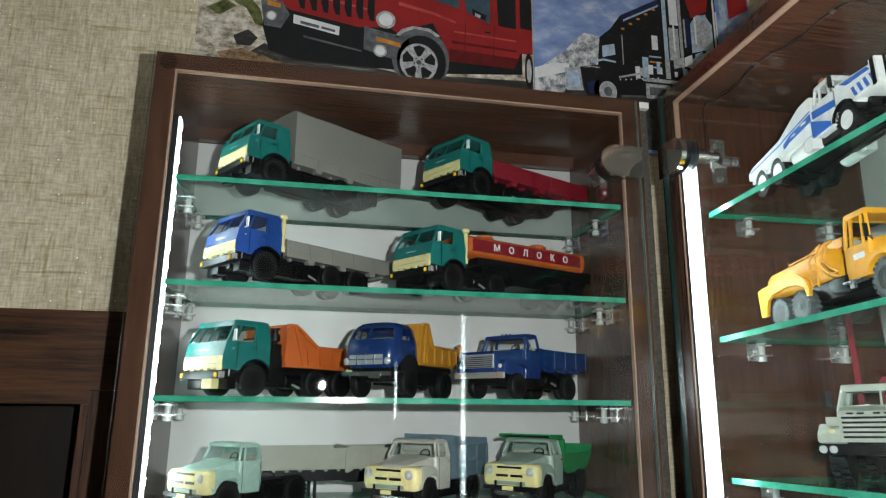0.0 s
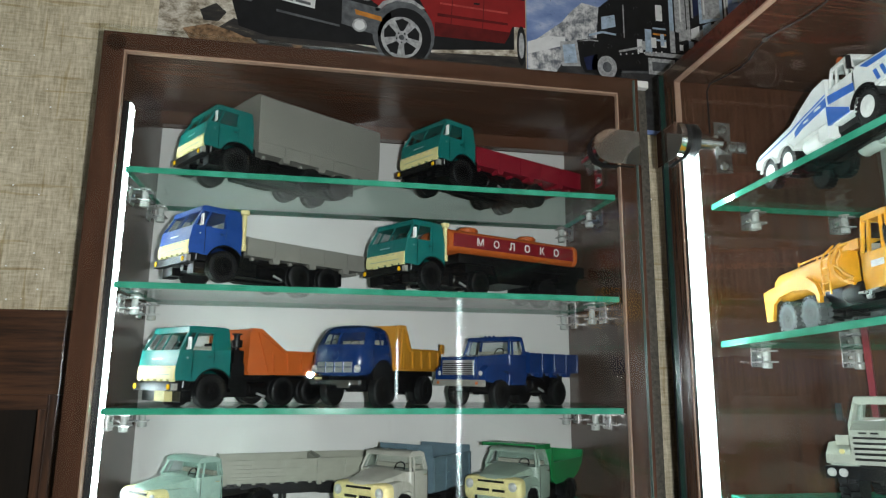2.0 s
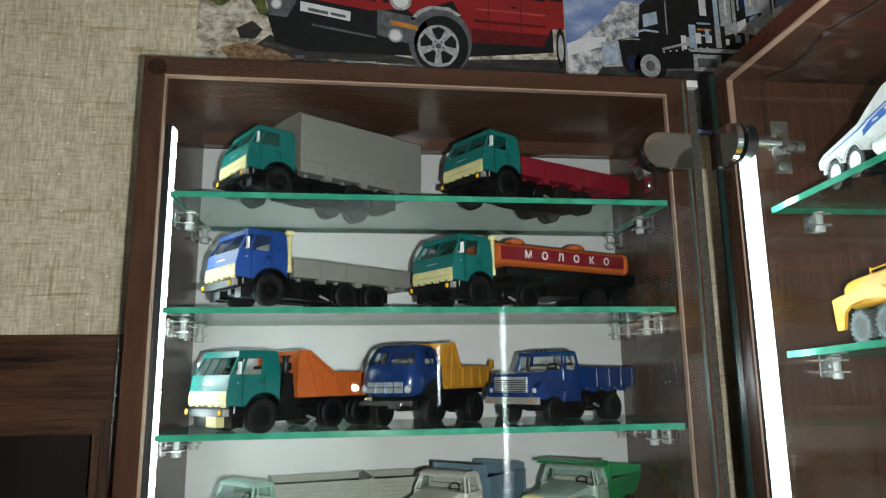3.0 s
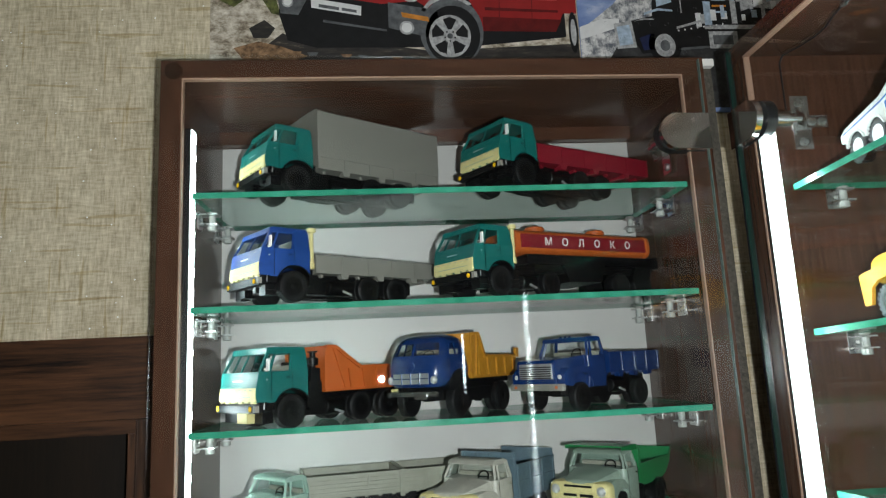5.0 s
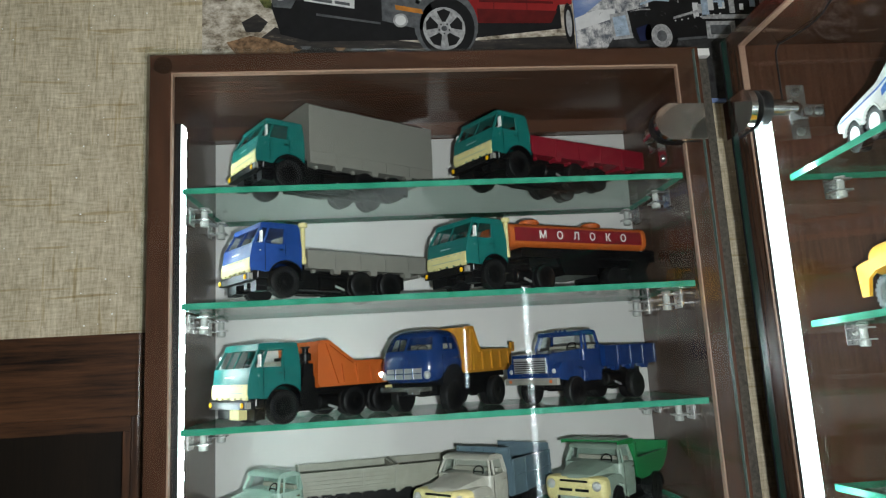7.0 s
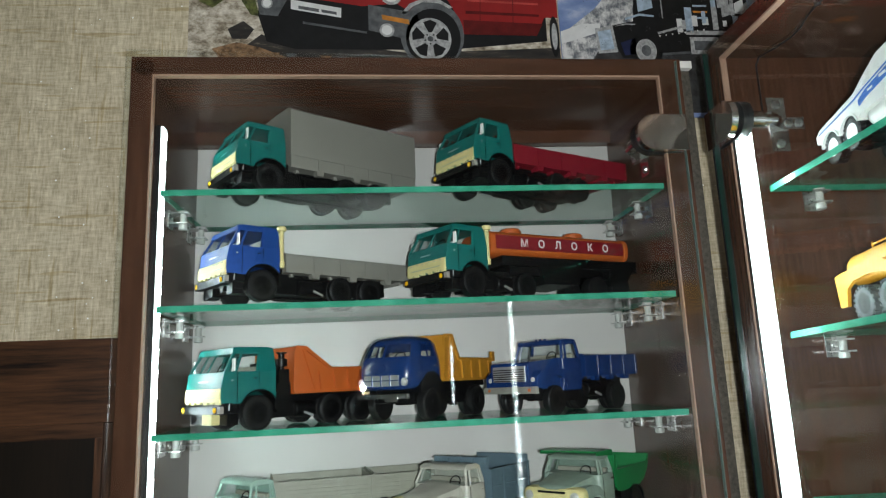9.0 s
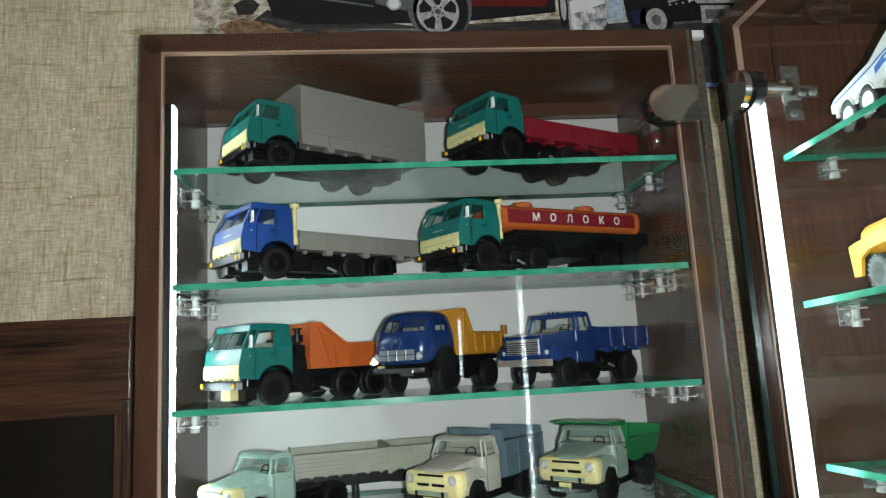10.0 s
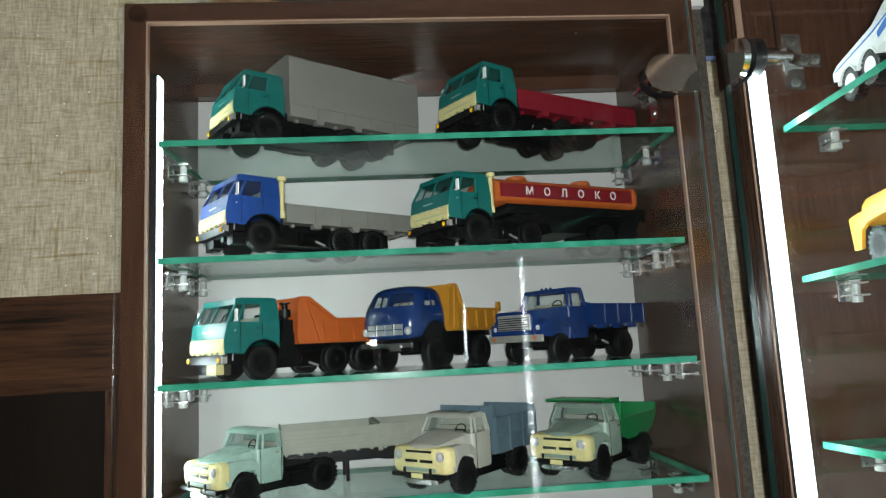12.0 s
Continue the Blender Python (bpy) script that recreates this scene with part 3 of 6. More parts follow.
def cabover(root, colour, mask=CREAM, mirror=WHITE, step=False):
    """A flat-nosed lorry cab; front axle at x 0."""
    r = 12.6
    lo = [(29.4, 20.6), (30.4, 24.0), (30.2, 31.5), (28.2, 43.0), (-14.0, 43.0), (-14.0, 22.8)]
    lo += [(16.6 * math.cos(radians(a)), 13.0 + 16.6 * math.sin(radians(a))) for a in range(144, 26, -9)] + [(16.0, 20.0)]
    bm = bmesh.new()
    side(bm, lo, lambda x, z: 28.8 - max(0, x - 25) * 0.4)
    mm("cab", bm, colour, root, bevel=0.7)
    greenhouse(root, (28.2, -14.0, 27.8, 28.6, 42.8), (20.4, -13.6, 25.4, 26.4, 57.0), colour, 61.2, 1.9, True, (0.20, 0.64))
    for s in (1, -1):
        bm = bmesh.new()
        side(bm, [(0.6, 42.9), (-13.8, 42.9), (-13.4, 57.5), (-0.6, 57.5)], lambda x, z: s * (28.6 - (z - 42.9) * 0.15), lambda x, z: s * (27.2 - (z - 42.9) * 0.15))
        mm("quarter_panel", bm, colour, root, bevel=0.3)
        bm = boxes((18.1, 18.4, s * 28.5, s * 28.87, 21, 42.6), (0.2, 0.5, s * 28.5, s * 28.87, 30.5, 42.6))
        mm("door_seam", bm, CHASSIS, root)
        bm = boxes((2.4, 5.4, s * 28.7, s * 29.4, 37.6, 38.6))
        mm("door_handle", bm, CHASSIS, root, bevel=0.2)
        bm = bmesh.new()
        lathe(bm, [(0.7, s * 28.7), (0.6, s * 29.3)], 10, (22.6, 0, 37.0))
        mm("repeater_lamp", bm, LENS, root)
        # black sill, step and wheel housing under the painted side
        bm = boxes((15.4, 28.4, s * 22, s * 28.0, 15.0, 20.7), (16.5, 25.4, s * 17, s * 27.4, 5.0, 13.4), (17.0, 24.0, s * 26.4, s * 28.4, 9.0, 10.2))
        box(bm, -16.5, -13.2, s * 17, s * 28.4, 14.0, 27.0)
        mm("step_well", bm, CHASSIS, root, bevel=0.6)
        bm = bmesh.new()
        bar(bm, (24.0, s * 27.6, 20.4), (24.6, s * 28.4, 15.4), 0.9)
        mm("bumper_stay", bm, SILVER, root, "thin pale stay", bevel=0.1)
    bm = bmesh.new()
    side(bm, [(31.3, 21.4), (31.2, 28.4), (30.3, 31.2), (28.4, 31.2), (28.4, 21.4)], 26.4)
    for k, y in enumerate((-22.5, -14, -5, 5, 14, 22.5)):
        box(bm, 29.0, 31.0, y - 2.6, y + 2.6, 20.2 - 0.5 * (k % 2), 21.6)
    mm("front_mask", bm, mask, root, "cream grille panel", bevel=0.4)
    for y in (-20, -12, -4, 4, 12, 20):
        mm("mask_slot", boxes((30.3, 31.35, y - 1.3, y + 1.3, 29.4, 30.0)), SAGE, root)
    mm("mask_groove", boxes((31.1, 31.45, -20, 20, 24.6, 25.1)), SAGE, root)
    bm = boxes((26.0, 32.2, -29.4, 29.4, 13.0, 18.6), (24.0, 28.0, -24, 24, 17, 21))
    mm("bumper", bm, CHASSIS, root, bevel=0.8)
    for y in (-26.6, 21.6):
        bm = bmesh.new()
        lathe(bm, [(2.0, 32.0), (2.0, 32.7), (1.2, 33.1)], 14, (0, y, 16.0), "x")
        mm("fog_lamp", bm, AMBER, root, "round amber lamp")
    mm("bumper_corner", boxes((29.4, 32.6, 26.0, 29.6, 13.6, 18.4)), GREY, root, "grey bumper end", bevel=0.9)
    if step:
        mm("step", boxes((25.6, 32.0, 3.0, 17.0, 5.4, 13.2)), mask, root, "cream step below the bumper", bevel=0.9)
    bm = boxes((-9.5, 26, -20, 20, 12.0, 21.0), (18, 28, -14, -4, 5.5, 12), (20, 27, 8, 14, 8, 12.5))
    bar(bm, (20, -22, 9), (20, 22, 9), 2.4)
    mm("cab_floor", bm, CHASSIS, root, bevel=0.6)
    for s in (1, -1):
        bm = bmesh.new()
        arch(bm, 0, s * 18, s * 29.1, 16.9, 13.0, 1.2, 24, 152)
        mm("mudguard", bm, CHASSIS, root)
    mirrors(root, 21.5, 27.2, 43.5, mirror)
    for s in (1, -1):
        wheel(root, 0, s * 27.8, r, 8.2, lugs=34, lug_height=1.03)
    mm("badge", boxes((28.9, 29.5, -9, 5, 36.0, 37.0)), SILVER, root, "faint silver maker's badge")


def bogie(root, xs, r=12.0, w=6.4, tread=RUBBER, rim=CHASSIS, y=28.0):
    for x in xs:
        for s in (1, -1):
            wheel(root, x, s * y, r, w, tread, rim, twin=True)


def under(root, x0, x1, side_y=27):
    """Fuel tank, air bottles, spare carrier under a bed."""
    for s in (1, -1):
        bm = bmesh.new()
        n = [(r, h) for r, h in ((5.6, x0), (6.4, x0 + 0.8), (6.4, x1 - 0.8), (5.6, x1))]
        lathe(bm, n, 16, (0, s * (side_y - 7), 13.0), "x")
        mm("fuel_tank", bm, CHASSIS, root)
    bm = bmesh.new()
    bar(bm, (x0 + 2, side_y - 1.5, 7.5), (x0 + 11, side_y - 1.0, 10.5), 1.6)
    mm("step_bracket", bm, SILVER, root, "small pale bracket")


def bed(root, x0, x1, hw, z0, h, colour, ribs=5, th=1.6, bracket=True, floor=None, planks=0):
    """An open dropside body: floor, headboard, sides and tailboard with uprights, cross members below."""
    bm = boxes((x0, x1, -hw, hw, z0, z0 + 2.0))
    n = 7
    for i in range(n):
        x = x0 + (x1 - x0) * (i + 0.5) / n
        box(bm, x - 1.4, x + 1.4, -hw + 7, hw - 7, z0 - 2.6, z0)
        if bracket and i % 2:
            for s in (1, -1):
                side(bm, [(x - 4, z0), (x + 4, z0), (x + 3, z0 - 4), (x - 3, z0 - 4)], s * (hw - 0.2), s * (hw - 5))
    mm("bed_floor", bm, floor or colour, root, bevel=0.2)
    for s in (1, -1):
        bm = boxes((x0, x1, s * (hw - th), s * (hw - (0.9 if planks else 0)), z0 + 2.0, z0 + 2.0 + h))
        for i in range(planks):
            box(bm, x0, x1, s * (hw - 1.0), s * (hw - 0.25 * (i % 2)), z0 + 2.2 + h * i / planks, z0 + 1.7 + h * (i + 1) / planks)
        if planks:
            box(bm, x0, x1, s * (hw - 0.1), s * (hw + 0.6), z0 + 0.6, z0 + 3.0)
        for i in range(ribs + 1):
            x = x0 + 0.8 + (x1 - x0 - 1.6) * i / ribs
            box(bm, x - 0.9, x + 0.9, s * (hw - 0.1), s * (hw + 0.7), z0 + 1.0, z0 + 2.0 + h)
        box(bm, x0, x1, s * (hw - 0.1), s * (hw + 0.5), z0 + 1.6 + h, z0 + 2.4 + h)
        mm("side_board", bm, colour, root, bevel=0.15)
    mm("headboard", boxes((x1 - th, x1, -hw + th, hw - th, z0 + 2.0, z0 + 3.5 + h)), colour, root, bevel=0.2)
    mm("tailboard", boxes((x0, x0 + th, -hw + th, hw - th, z0 + 2.0, z0 + 2.0 + h)), colour, root, bevel=0.2)


def stack_pipe(root, x, y, colour=CREAM):
    bm = bmesh.new()
    lathe(bm, [(2.4, 28), (2.6, 33), (1.9, 33.5), (1.9, 58.5), (3.6, 59.0), (4.0, 60.5), (3.6, 62.4), (1.5, 63)], 14, (x, y, 0), "z")
    mm("air_intake", bm, colour, root, "cream air intake pipe with a cap")


def tent(root, x0, x1, hw, z0, z1, colour):
    """A stiff tarpaulin body over dropsides."""
    bm = bmesh.new()
    n = 6
    ring = lambda: [(-hw, z0), (-hw, z1 - 3), (-hw + 4, z1 - 0.6), (0, z1), (hw - 4, z1 - 0.6), (hw, z1 - 3), (hw, z0)]
    pr = []
    for i in range(n + 1):
        x = x0 + (x1 - x0) * i / n
        pr.append([bm.verts.new((x, y + (0.25 if i % 2 and abs(y) == hw else 0) * (-1 if y > 0 else 1), z - (0.35 if i % 2 else 0) * (z > z0))) for y, z in ring()])
    for p, q in zip(pr, pr[1:]):
        for k in range(6):
            bm.faces.new((p[k], p[k + 1], q[k + 1], q[k]))
    bm.faces.new(pr[0])
    bm.faces.new(pr[-1][::-1])
    bm.faces.new([p[0] for p in pr] + [p[6] for p in reversed(pr)])
    mm("tarpaulin", bm, colour, root, "stiff grey tarpaulin cover", bevel=0.3)


def tipper(root, x0, x1, hw, z0, colour, zf, zr, slope, ribs=5):
    """A dump body: a deep front that slopes down to lower sides, flanged and ribbed outside, open on top."""
    out = [(x0, z0 + 1), (x0 - 1, zr), (slope, zr), (x1 - 9, zf), (x1 + 0.5, zf), (x1, z0)]
    lean = lambda d: (lambda x, z: d + (z - z0) * 0.07)
    for s in (1, -1):
        bm = bmesh.new()
        side(bm, out, lambda x, z: s * lean(hw - 2)(x, z), lambda x, z: s * lean(hw - 3.4)(x, z))
        mm("tipper_side", bm, colour, root, bevel=0.25)
        # flange that follows the upper edge
        bm = bmesh.new()
        top = [(x0 - 1, zr), (slope, zr), (x1 - 9, zf), (x1 + 0.5, zf)]
        low = [(x0 - 1, zr - 2.4), (slope + 0.6, zr - 2.4), (x1 - 8.4, zf - 2.6), (x1 + 0.5, zf - 2.6)]
        for i in range(3):
            side(bm, [top[i], top[i + 1], low[i + 1], low[i]], lambda x, z: s * lean(hw + 0.2)(x, z), lambda x, z: s * lean(hw - 2.4)(x, z))
        side(bm, [(x0, z0 + 0.2), (x1, z0 + 0.2), (x1, z0 + 2.4), (x0, z0 + 2.4)], lambda x, z: s * lean(hw - 0.2)(x, z), lambda x, z: s * lean(hw - 2.4)(x, z))
        mm("flange", bm, colour, root, bevel=0.25)
        for i in range(ribs):
            x = x0 + 4 + (slope - x0 + 4) * i / max(1, ribs - 1)
            bm = bmesh.new()
            side(bm, [(x - 1.3, z0 + 2.0), (x + 1.3, z0 + 2.0), (x + 4.3, zr - 2.2), (x + 1.7, zr - 2.2)], lambda x_, z: s * lean(hw - 0.3)(x_, z), lambda x_, z: s * lean(hw - 2.3)(x_, z))
            mm("rib", bm, colour, root, bevel=0.3)
        bm = bmesh.new()
        side(bm, [(slope + 12, z0 + 2.0), (slope + 15, z0 + 2.0), (x1 - 6.5, zf - 2.4), (x1 - 9.5, zf - 2.4)], lambda x_, z: s * lean(hw - 0.5)(x_, z), lambda x_, z: s * lean(hw - 2.3)(x_, z))
        mm("rib", bm, colour, root, bevel=0.3)
    bm = boxes((x0, x1, -hw + 2, hw - 2, z0, z0 + 1.5), (x1 - 1.5, x1, -hw + 2, hw - 2, z0 + 1.5, zf - 0.5))
    box(bm, x0 - 1, x0 + 0.6, -hw + 2, hw - 2, z0 + 1.5, zr)
    mm("tipper_floor", bm, colour, root, bevel=0.25)
    bm = boxes((x0 + 4, x1 - 1, -20, 20, z0 - 5, z0 - 0.1))
    mm("tipper_subframe", bm, CHASSIS, root, bevel=0.4)


def on_shelf(x, y, z, yaw):
    return pose(x, y, z, 0, 0, yaw)


GA = "toy lorries on the wide cabinet's shelves"
S1, S2, S3, S4 = (z + 0.0002 for z in SHELVES[:4])

# tented lorry
t = lorry("model_lorry", on_shelf(-0.0405, 0.7530, S1, 214), "teal model lorry with cream mask and grey tarpaulin body", GA)
cabover(t, TEAL)
chassis(t, -138, 24, axles=((-78, 12), (-110, 12)))
bogie(t, (-78, -110))
under(t, -58, -34)
bed(t, -156, -19, 29, 25.5, 11, GREY, 5)
tent(t, -156.6, -18.4, 29.9, 36.5, 82.5, GREY)
# red flatbed
t = lorry("model_lorry", on_shelf(0.1610, 0.7460, S1, 212), "teal model lorry with cream mask and crimson dropside bed", GA)
cabover(t, TEAL)
chassis(t, -132, 24, axles=((-74, 12), (-105, 12)))
bogie(t, (-74, -105))
under(t, -58, -34)
b = empty_part("dropside_bed", t, (-0.019, 0, 0))
b.rotation_euler = (0, 0, radians(-6))
bed(b, -142, 0, 28, 24.5, 15, RED, 5)
# blue flatbed
t = lorry("model_lorry", on_shelf(-0.0425, 0.7285, S2, 216), "blue model lorry with cream mask and grey dropside bed", GA)
cabover(t, BLUE)
chassis(t, -132, 24, axles=((-74, 12), (-105, 12)))
bogie(t, (-74, -105))
under(t, -58, -34)
stack_pipe(t, -17.0, 26)
bed(t, -152, -19.5, 29, 24.5, 13, GREY, 5)
# milk tanker
t = lorry("model_lorry", on_shelf(0.1315, 0.7400, S2, 213), "teal model lorry with orange and maroon milk tank", GA)
cabover(t, TEAL)
chassis(t, -70, 24, axles=((-62, 12),))
bogie(t, (-62,))
under(t, -46, -28)
stack_pipe(t, -17.0, 26)


def tank_ring(k, hw=28.0, zc=42.0, hh=12.5):
    pts = []
    for i in range(20):
        a = math.tau * i / 20
        c, s = math.cos(a), math.sin(a)
        pts.append((hw * k * math.copysign(abs(c) ** 0.55, c), zc + hh * k * math.copysign(abs(s) ** 0.6, s)))
    return pts


def tube(bm, stations):
    """Loft of rings (x, [(y, z)])."""
    rr = [[bm.verts.new((x, y, z)) for y, z in ring] for x, ring in stations]
    n = len(rr[0])
    for p, q in zip(rr, rr[1:]):
        for i in range(n):
            j = (i + 1) % n
            bm.faces.new((p[i], p[j], q[j], q[i]))
    bm.faces.new(rr[0][::-1])
    bm.faces.new(rr[-1])
    return bm


k = empty_part("tank_body", t, (0, 0, 0))
k.matrix_local = t.matrix_world.inverted() @ on_shelf(0.1746, 0.7690, S2, 202.5)
bm = bmesh.new()
kr = lambda q: tank_ring(q, 27.5, 50.5, 12.5)
tube(bm, [(22.5, kr(0.90)), (21.5, kr(1.0)), (18.5, kr(1.0)), (18, kr(0.965)), (-134, kr(0.965)), (-134.5, kr(1.0)), (-138, kr(1.0)), (-139, kr(0.9))])
mm("tank", bm, ORANGE, k, "orange milk tank", bevel=0.2)
for s in (1, -1):
    mm("name_panel", boxes((-132, 16, s * 26.2, s * 27.0, 44.5, 56.8)), MAROON, k, "maroon panel", bevel=0.3)
for x in (-18, -92):
    bm = bmesh.new()
    lathe(bm, [(9, 61.0), (9, 68.4), (8, 69.2), (3, 69.6)], 22, (x, 0, 0), "z")
    lathe(bm, [(10.2, 65.8), (10.2, 67.2)], 22, (x, 0, 0), "z")
    mm("hatch", bm, ORANGE, k, "round orange filler hatch")
bm = boxes((-142, 10, -26, 26, 30, 38.5), (-132, 0, -22, 22, 22, 30), (-150, -142, -24, 24, 28, 40))
side(bm, [(-148, 36), (-120, 36), (-112, 14), (-132, 16)], 26)
side(bm, [(-80, 30), (-30, 30), (-36, 14), (-74, 14)], 26)
mm("subframe", bm, CHASSIS, k, bevel=0.6)
for x in (-98, -126):
    for s in (1, -1):
        wheel_plain = bmesh.new()
        lathe(wheel_plain, [(7, s * 26), (11, s * 25.6), (12, s * 24), (12, s * 15), (11, s * 13)], 26, (x, 0, 12))
        mm("trailer_wheel", wheel_plain, RUBBER, k)
for i, ch in enumerate("МОЛОКО"):
    cu = bpy.data.curves.new("letter", "FONT")
    cu.body, cu.size, cu.extrude, cu.align_x = ch, 0.0098, 0.0001, "CENTER"
    cu.offset = 0.00022
    tmp = bpy.data.objects.new("letter", cu)
    scene.collection.objects.link(tmp)
    me = bpy.data.meshes.new_from_object(tmp.evaluated_get(bpy.context.evaluated_depsgraph_get()))
    bpy.data.objects.remove(tmp)
    me.materials.clear()
    me.materials.append(WHITE)
    o = new("letter", me)
    o.parent = k
    o.matrix_local = pose((-14 - i * 19.0) * MM, 0.0272, 0.0474, 90, 0, 180)
# orange tipper
t = lorry("model_lorry", on_shelf(-0.0493, 0.7376, S3, 221) @ Matrix.Scale(1.05, 4), "teal model lorry with cream mask and orange tipper body", GA)
cabover(t, TEAL, step=True)
chassis(t, -112, 24, axles=((-68, 12), (-99, 12)))
bogie(t, (-68, -99))
under(t, -54, -36, 25)
bm = boxes((-28, -16, 8, 27.5, 12, 34), (-27, -17, -14, 14, 20, 50), (-27, -18, 14, 27, 33, 44))
lathe(bm, [(2.4, 30), (2.4, 46), (4.6, 46.5), (4.6, 52), (2.4, 52.5), (2.4, 56), (4.2, 56.4), (4.2, 57.4)], 14, (-22.5, 23, 0), "z")
mm("air_filter", bm, CHASSIS, t, bevel=0.4)
tipper(t, -120, -31, 29, 25, ORANGE, 62, 45, -66)


# ---- bonneted and round-cab lorries ----
def rr(xf, xr, hw, rf, rb, z, n=5):
    """A rounded rectangle seen from above at height z."""
    pts = []
    for cx, cy, r, a0 in ((xf - rf, hw - rf, rf, 0), (xr + rb, hw - rb, rb, 90), (xr + rb, -hw + rb, rb, 180), (xf - rf, -hw + rf, rf, 270)):
        for i in range(n):
            a = radians(a0 + 90 * i / (n - 1))
            pts.append((cx + r * math.cos(a), cy + r * math.sin(a), z))
    return pts


def loft(bm, rings):
    v = [[bm.verts.new(p) for p in r] for r in rings]
    n = len(v[0])
    for p, q in zip(v, v[1:]):
        for i in range(n):
            j = (i + 1) % n
            bm.faces.new((p[i], p[j], q[j], q[i]))
    bm.faces.new(v[0][::-1])
    bm.faces.new(v[-1])
    return bm


def wheel_cut(x, r, zc, a0=165, a1=15, step=-15):
    return [(x + r * math.cos(radians(a)), zc + r * math.sin(radians(a))) for a in range(a0, a1 - 1, step)]


def lamp_round(root, x, y, z, r=3.7):
    bm = bmesh.new()
    lathe(bm, [(r, x - 1), (r, x + 0.5), (r * 0.86, x + 0.8)], 18, (0, y, z), "x")
    mm("headlight_ring", bm, SILVER, root)
    bm = bmesh.new()
    lathe(bm, [(r * 0.84, x), (r * 0.8, x + 0.7), (r * 0.45, x + 1.5), (r * 0.1, x + 1.7)], 18, (0, y, z), "x")
    mm("headlight", bm, LENS, root, "round glass headlight")


def bonnet_cab(root, colour, mask=CREAM):
    """A rounded bonnet lorry with a moulded mask; front axle at x 0."""
    r, wheels_on = 13.2, root
    root = empty_part("cab_body", root, (0, 0, 0.0026))
    # mask
    bm = bmesh.new()
    loft(bm, [rr(24.6, 15, 26.4, 5, 2, 15.0), rr(25.8, 15, 27.8, 5, 2, 17.0), rr(26.3, 15, 28.3, 5, 2, 22), rr(26.3, 15, 28.3, 5, 2, 29), rr(25.8, 15, 27.7, 5, 2, 32.0), rr(24.6, 15, 25.8, 5, 2, 33.8), rr(22.0, 15, 22.0, 5, 2, 34.6)])
    mm("front_mask", bm, mask, root, "cream moulded front mask")
    for y in (-21.0, 21.0):
        lamp_round(root, 26.2, y, 28.0, 3.9)
    bm = bmesh.new()
    side(bm, [(26.9, 30.4), (26.9, 32.0), (24, 32.4), (24, 30.0)], 12.5)
    for s in (1, -1):
        side(bm, [(26.9, 23.0), (26.9, 25.0), (24, 25.6), (24, 22.4)], s * 13.5, s * 1.5)
    mm("vent_panel", bm, CHASSIS, root, "dark vent slots", bevel=0.4)
    bm = bmesh.new()
    side(bm, [(26.5, 33.0), (26.8, 32.2), (24, 32.2), (24, 33.2)], 13.6)
    for s in (1, -1):
        side(bm, [(26.9, 25.2), (27.2, 25.8), (26.9, 26.4), (24, 26.4), (24, 25.2)], s * 14.2, s * 0.8)
    mm("vent_lip", bm, mask, root, bevel=0.2)
    bm = bmesh.new()
    side(bm, [(25.8, 16.0), (26.7, 19.0), (24, 19.6), (24, 16.0)], 16)
    mm("lower_grille", bm, SAGE, root)
    # bonnet
    bm = bmesh.new()
    st = []
    for x, hw, zt in ((25.0, 11, 33.6), (23.6, 14.5, 35.4), (20, 16.5, 36.8), (10, 19, 39.2), (-2, 21.5, 41.2), (-9, 23.5, 42.6)):
        st.append([(x, y * hw, 25 + (zt - 25) * k) for y, k in ((1, 0), (1, 0.66), (0.90, 0.86), (0.62, 0.93), (0.40, 0.99), (0, 1), (-0.40, 0.99), (-0.62, 0.93), (-0.90, 0.86), (-1, 0.66), (-1, 0))])
    loft(bm, st)
    mm("bonnet", bm, colour, root, bevel=0.0)
    # wings
    for s in (1, -1):
        bm = bmesh.new()
        out = [(19.5, 19), (19.8, 31.2), (17, 33.4), (12, 34.4), (3, 34.6), (-7, 33.2), (-14, 28), (-17.4, 14.5)] + [(-16.2, 13.0)] + wheel_cut(0, 16.0, 11.5, 165, 15) + [(16.2, 16.0), (18, 17.5)]
        side(bm, out, lambda x, z: s * (28.3 - max(0, z - 30.5) * 0.7), lambda x, z: s * 15.5)
        mm("wing", bm, colour, root, bevel=1.1)
    # cab
    bm = bmesh.new()
    loft(bm, [rr(-8, -35, 27.2, 4, 3, 13.5), rr(-7.5, -35.4, 28.2, 4, 3, 20), rr(-8, -35.4, 28.2, 4, 3, 34), rr(-8.6, -35.0, 27.4, 4, 3, 41)])
    mm("cab", bm, colour, root)
    greenhouse(root, (-8.8, -35, 26.8, 27.0, 40.6), (-13.5, -34, 23.0, 23.6, 53.0), colour, 56.2, 1.9, False, (0.24, 0.86), True, roof=[(-11.6, 52.6), (-13.2, 54.6), (-18, 56.2), (-30, 56.0), (-34, 54.2), (-35, 52.6)])
    for s in (1, -1):
        bm = boxes((-30.0, -26.0, s * 28.2, s * 29.0, 36.2, 37.2))
        mm("door_handle", bm, CHROME, root)
        bm = boxes((-12.4, -12.0, s * 28.1, s * 28.4, 14, 40), (-32.6, -32.2, s * 28.1, s * 28.4, 14, 40))
        mm("door_seam", bm, CHASSIS, root)
        bm = boxes((-34, -16, s * 22, s * 28, 9.5, 13.5))
        mm("step", bm, CHASSIS, root, bevel=0.5)
